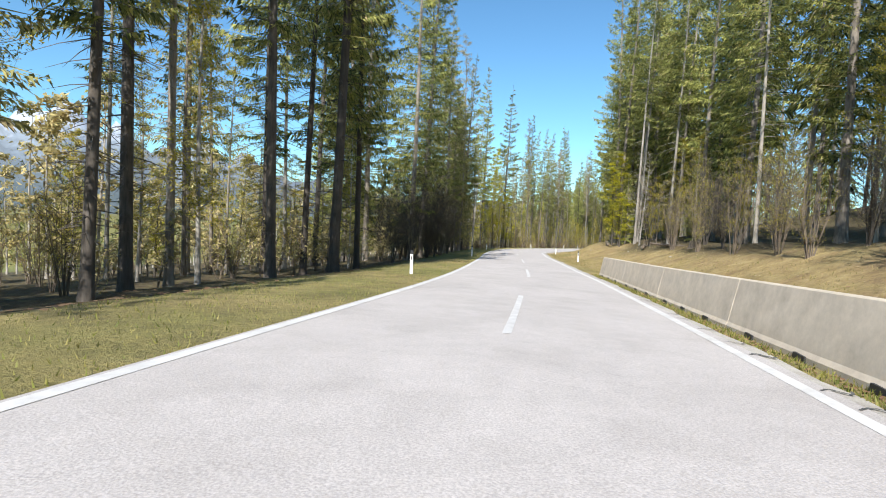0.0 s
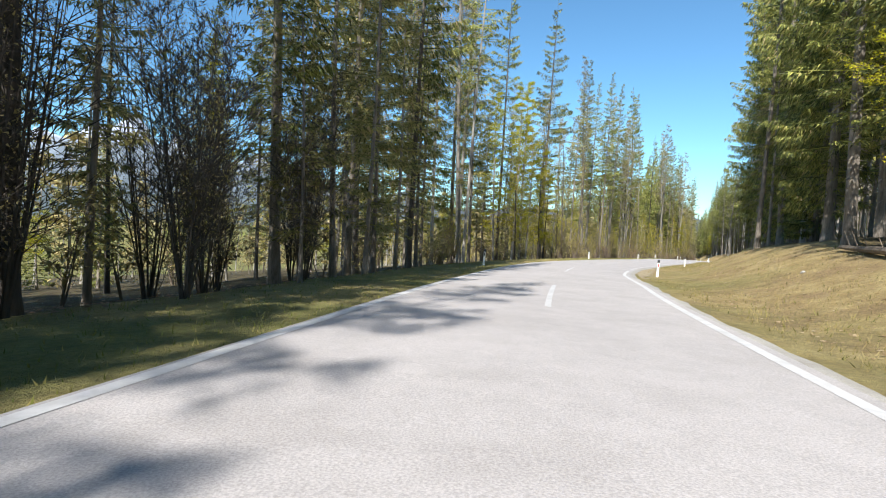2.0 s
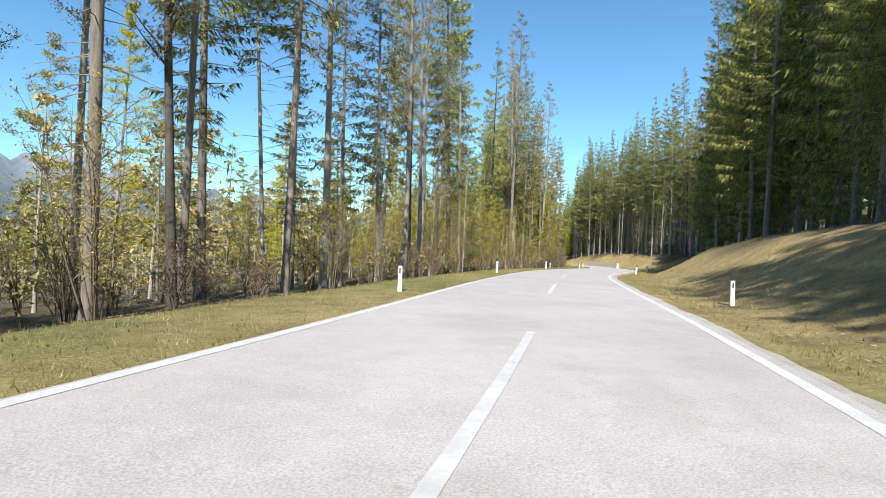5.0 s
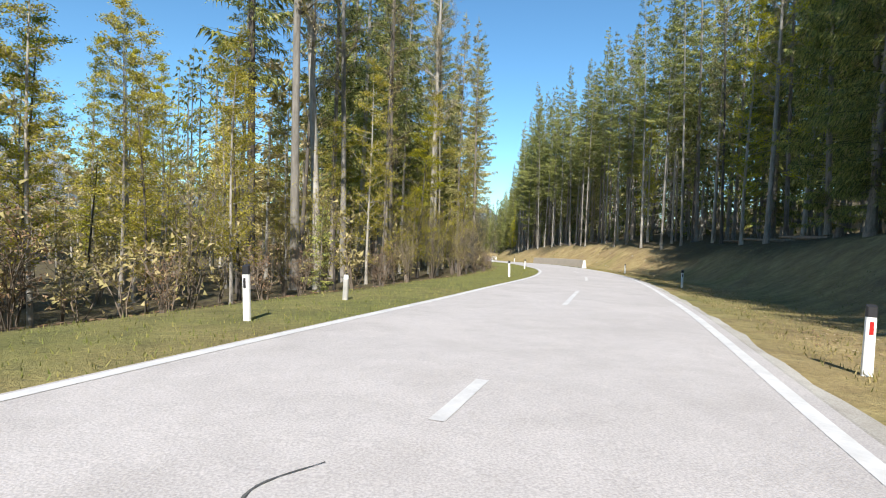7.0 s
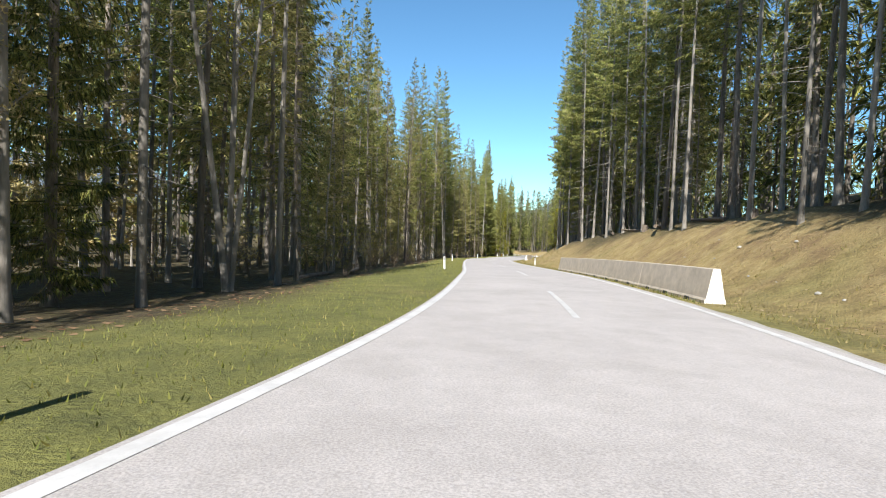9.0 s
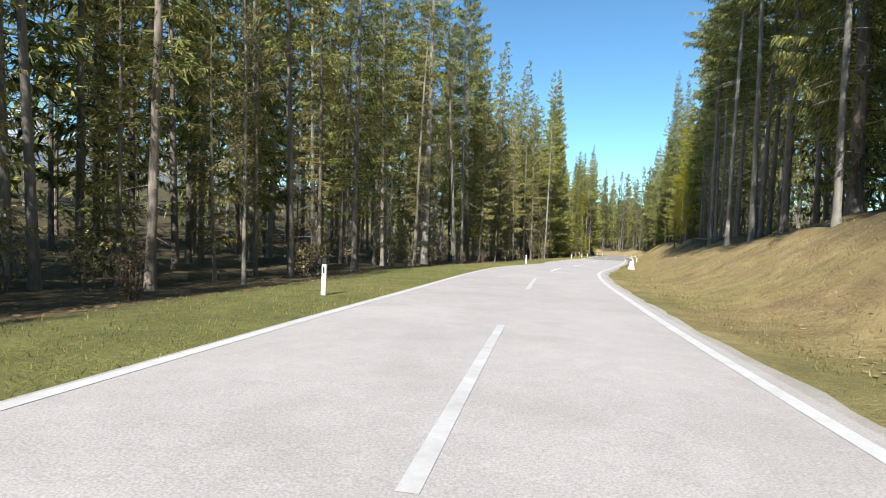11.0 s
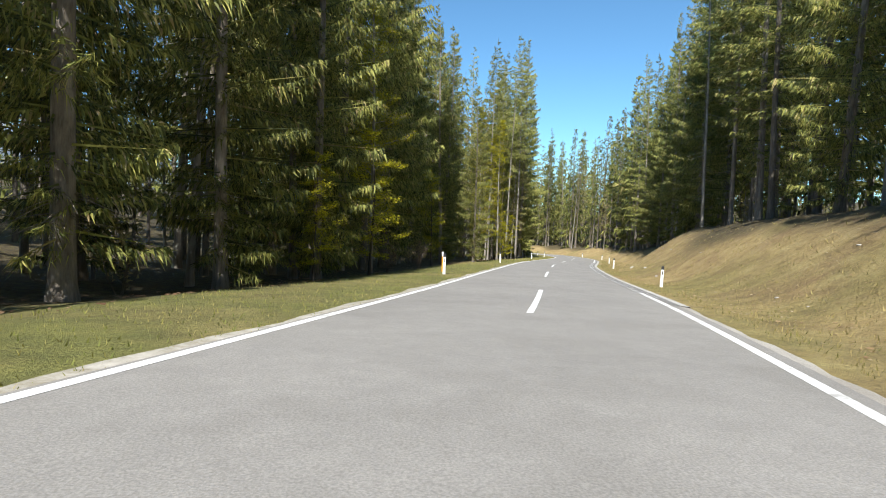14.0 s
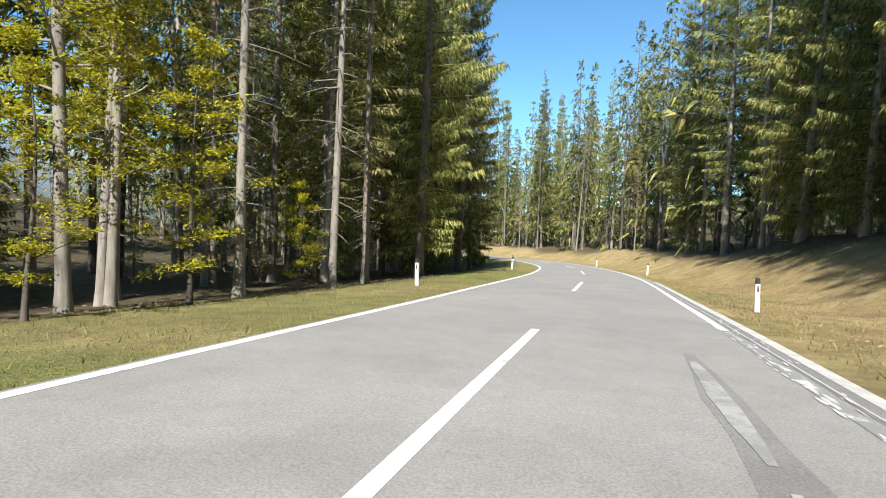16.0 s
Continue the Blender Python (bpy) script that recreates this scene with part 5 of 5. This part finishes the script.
road_patch(405.0, 408.6, 1.99, 2.14, M_SCUFF, "pale worn middle of a mended spot", lift=0.037)
road_patch(409.0, 412.4, 1.96, 2.16, M_SCUFF, "pale worn middle of a mended spot", lift=0.037)


def wriggling_seam(points, width, label, lift=0.040):
    """A dark ribbon of tar that winds over the asphalt: along, across."""
    line_ = spline([(*p, 0.0) for p in points], 6)
    verts = []
    for i, (s, d, _) in enumerate(line_):
        w = width * (0.35 + 0.65 * math.sin(math.pi * (i + 0.5) / len(line_)) ** 0.5) * (0.8 + 0.3 * math.sin(i * 2.1))
        k = min(i + 1, len(line_) - 1), max(i - 1, 0)
        ds, dd = line_[k[0]][0] - line_[k[1]][0], line_[k[0]][1] - line_[k[1]][1]
        n = math.hypot(ds, dd) or 1
        for sg in (-1, 1):
            q = on_road(s - sg * dd / n * w / 2, d + sg * ds / n * w / 2)
            verts.append((q[0], q[1], q[2] + lift))
    faces = [(2 * i, 2 * i + 1, 2 * i + 3, 2 * i + 2) for i in range(len(line_) - 1)]
    tagged(new("tar_seam", mesh_of("tar_seam", verts, faces, [M_TAR])), label, "road patch", kind="structure")


wriggling_seam([(85.75, -0.36), (85.95, -0.27), (86.1, -0.33), (86.3, -0.26), (86.5, -0.30), (86.62, -0.17), (86.85, -0.2), (87.05, -0.12)], 0.10, "dark wriggling tar seam on the pale asphalt")
wriggling_seam([(164.3, -0.55), (164.9, -0.38), (165.3, -0.5), (165.9, -0.3), (166.3, -0.36), (166.7, -0.2)], 0.022, "thin dark crack winding over the pale asphalt")


CRACKS = random.Random(17)
for k in range(26):             # frost cracks across the shoulder in front of the long barrier
    a = -4 + 1.28 * k + CRACKS.uniform(-0.4, 0.4)
    wriggling_seam([(a, rim(a, 0.14)), (a + CRACKS.uniform(-0.1, 0.15), rim(a, 0.26)), (a + CRACKS.uniform(-0.15, 0.1), rim(a, 0.38)), (a + CRACKS.uniform(-0.1, 0.1), rim(a, 0.46))], CRACKS.uniform(0.03, 0.075), "dark crack across the pale road shoulder", 0.009)
GUTTER = np.arange(364, 436, 0.8)
tagged(new("gutter", strip("gutter", GUTTER, [(0.33,), (0.35,), (0.55,), (0.60,)], [-0.03, 0.012, 0.002, -0.12], [M_GUTTER])), "pale worn concrete gutter strip along the road", "gutter", kind="structure")
tagged(new("road_seam", strip("road_seam", GUTTER, [(0.12,), (0.34,)], [0.019, 0.010], [M_MENDED])), "dark asphalt band beside the gutter strip", "road", kind="structure")
line(366, 434, (0.17,), 0.025, 0.023, "thin pale scraped line beside the gutter", M_PAINT_OLD)


def paint_flecks(name, a, b, d0, d1, count, size, mat, label, seed, lift=0.03):
    """Ragged rests of paint or grit on the asphalt, longer along the road than across."""
    rng = np.random.default_rng(seed)
    verts, faces = [], []
    for s, d in zip(rng.uniform(a, b, count), rng.uniform(d0, d1, count)):
        L, w, k = size * rng.uniform(0.5, 2.6), size * rng.uniform(0.12, 0.4), 7
        n = len(verts)
        for i in range(k):
            t = 2 * math.pi * i / k
            r = rng.uniform(0.55, 1.1)
            q = on_road(s + math.sin(t) * L * r, d + math.cos(t) * w * r)
            verts.append((q[0], q[1], q[2] + lift + np.interp(abs(d), (0, 1.7, 3.3), (0.035, 0.02, 0.0))))
        faces.append(tuple(range(n, n + k)))
    tagged(new(name, mesh_of(name, verts, faces, [mat])), label, "road marking", kind="stuff")


paint_flecks("paint_rests", 366, 419, 2.94, 3.09, 260, 0.09, M_PAINT_OLD, "ragged rests of the scraped white edge line", 3, 0.022)
paint_flecks("paint_streaks", 372, 419, 3.10, 3.36, 220, 0.065, M_PAINT_OLD, "thin pale scrapes beside the edge line", 4, 0.026)
paint_flecks("tar_flecks", 349.2, 350.5, -3.0, 3.1, 70, 0.16, M_TAR, "dark tar flecks along the edge of the newer asphalt", 6, 0.018)


# ---- stones, stumps, dead wood ----
def rock_mesh(seed):
    rng = random.Random(seed)
    bm = bmesh.new()
    bmesh.ops.create_icosphere(bm, subdivisions=2, radius=0.5)
    f = [Vector((rng.uniform(-2, 2), rng.uniform(-2, 2), rng.uniform(-2, 2))) for _ in range(3)]
    for v in bm.verts:
        n = 1 + sum(0.16 * math.sin(3.1 * v.co.dot(q) + i) for i, q in enumerate(f))
        v.co = Vector((v.co.x * 1.2, v.co.y * 0.9, v.co.z * 0.65)) * n
    me = bpy.data.meshes.new("rock")
    bm.to_mesh(me)
    bm.free()
    me.materials.append(M_ROCK)
    return me


ROCKS = [rock_mesh(k) for k in range(4)]
STONES = random.Random(31)
for lo, hi, count, d0, d1 in ((222, 246, 20, 5.6, 9.5), (318, 330, 8, 6, 10), (345, 372, 12, 5.5, 9), (380, 412, 12, 5.0, 9), (30, 70, 8, 6.5, 9.5)):
    for _ in range(count):
        s, d, r = STONES.uniform(lo, hi), STONES.uniform(d0, d1), STONES.choice((0.07, 0.09, 0.12, 0.17))
        p = spot(s, d)
        ob = new("stone", ROCKS[STONES.randrange(4)])
        ob.matrix_world = pose(float(p[0]), float(p[1]), float(p[2]) + r * 0.12, 0, 0, STONES.uniform(0, 360)) @ Matrix.Diagonal((r, r, r, 1))
        tagged(ob, "pale limestone lying in the dry bank grass", "stone", "bank stones")


def stump_mesh():
    verts, faces = [], []
    tube(verts, faces, [Vector((0, 0, -0.15)), Vector((0, 0, 0.05)), Vector((0.01, 0, 0.2)), Vector((0.02, 0.01, 0.42))], [0.30, 0.24, 0.19, 0.17], 11)
    faces.append(tuple(range(len(verts) - 11, len(verts))))
    return mesh_of("stump", verts, faces, [M_TWIG])


def log_mesh():
    verts, faces = [], []
    tube(verts, faces, [Vector((-2.2, 0, 0.1)), Vector((-0.8, 0.06, 0.13)), Vector((0.8, -0.04, 0.12)), Vector((2.3, 0.1, 0.16))], [0.13, 0.12, 0.10, 0.07], 8)
    faces += [tuple(range(8))[::-1], tuple(range(len(verts) - 8, len(verts)))]
    for x in (-1.1, 0.1, 0.9, 1.6):
        tube(verts, faces, [Vector((x, 0, 0.15)), Vector((x + 0.25, 0.15, 0.75))], [0.02, 0.005], 4)
    return mesh_of("log", verts, faces, [M_TWIG])


STUMP, LOG = stump_mesh(), log_mesh()
for s, d in ((258, 11.0), (243, 11.4), (36, 10.6), (196, 12.4)):
    p = spot(s, d)
    ob = new("tree_stump", STUMP)
    ob.matrix_world = pose(*map(float, p), 0, 0, s * 40)
    tagged(ob, "old grey tree stump on the bank", "stump", "tree stumps")
for i, (s, d) in enumerate(((255, 11), (262, 11.5), (248, 11.4), (268, 11.2), (205, 12.4), (199, 12.0), (212, 12.5), (188, 12.4), (331, 11.4), (325, 12), (63, 10), (46, 10.2), (40, 10.4), (246, -9.4), (240, -10), (437, 12))):
    p = spot(s, d)
    ob = new("fallen_branch", LOG)
    ob.matrix_world = pose(float(p[0]), float(p[1]), float(p[2]) + 0.02, 0, 0, heading(s) + 90 + (i * 37) % 50 - 25)
    tagged(ob, "fallen dead branch lying on the forest floor", "branch", "fallen branches")
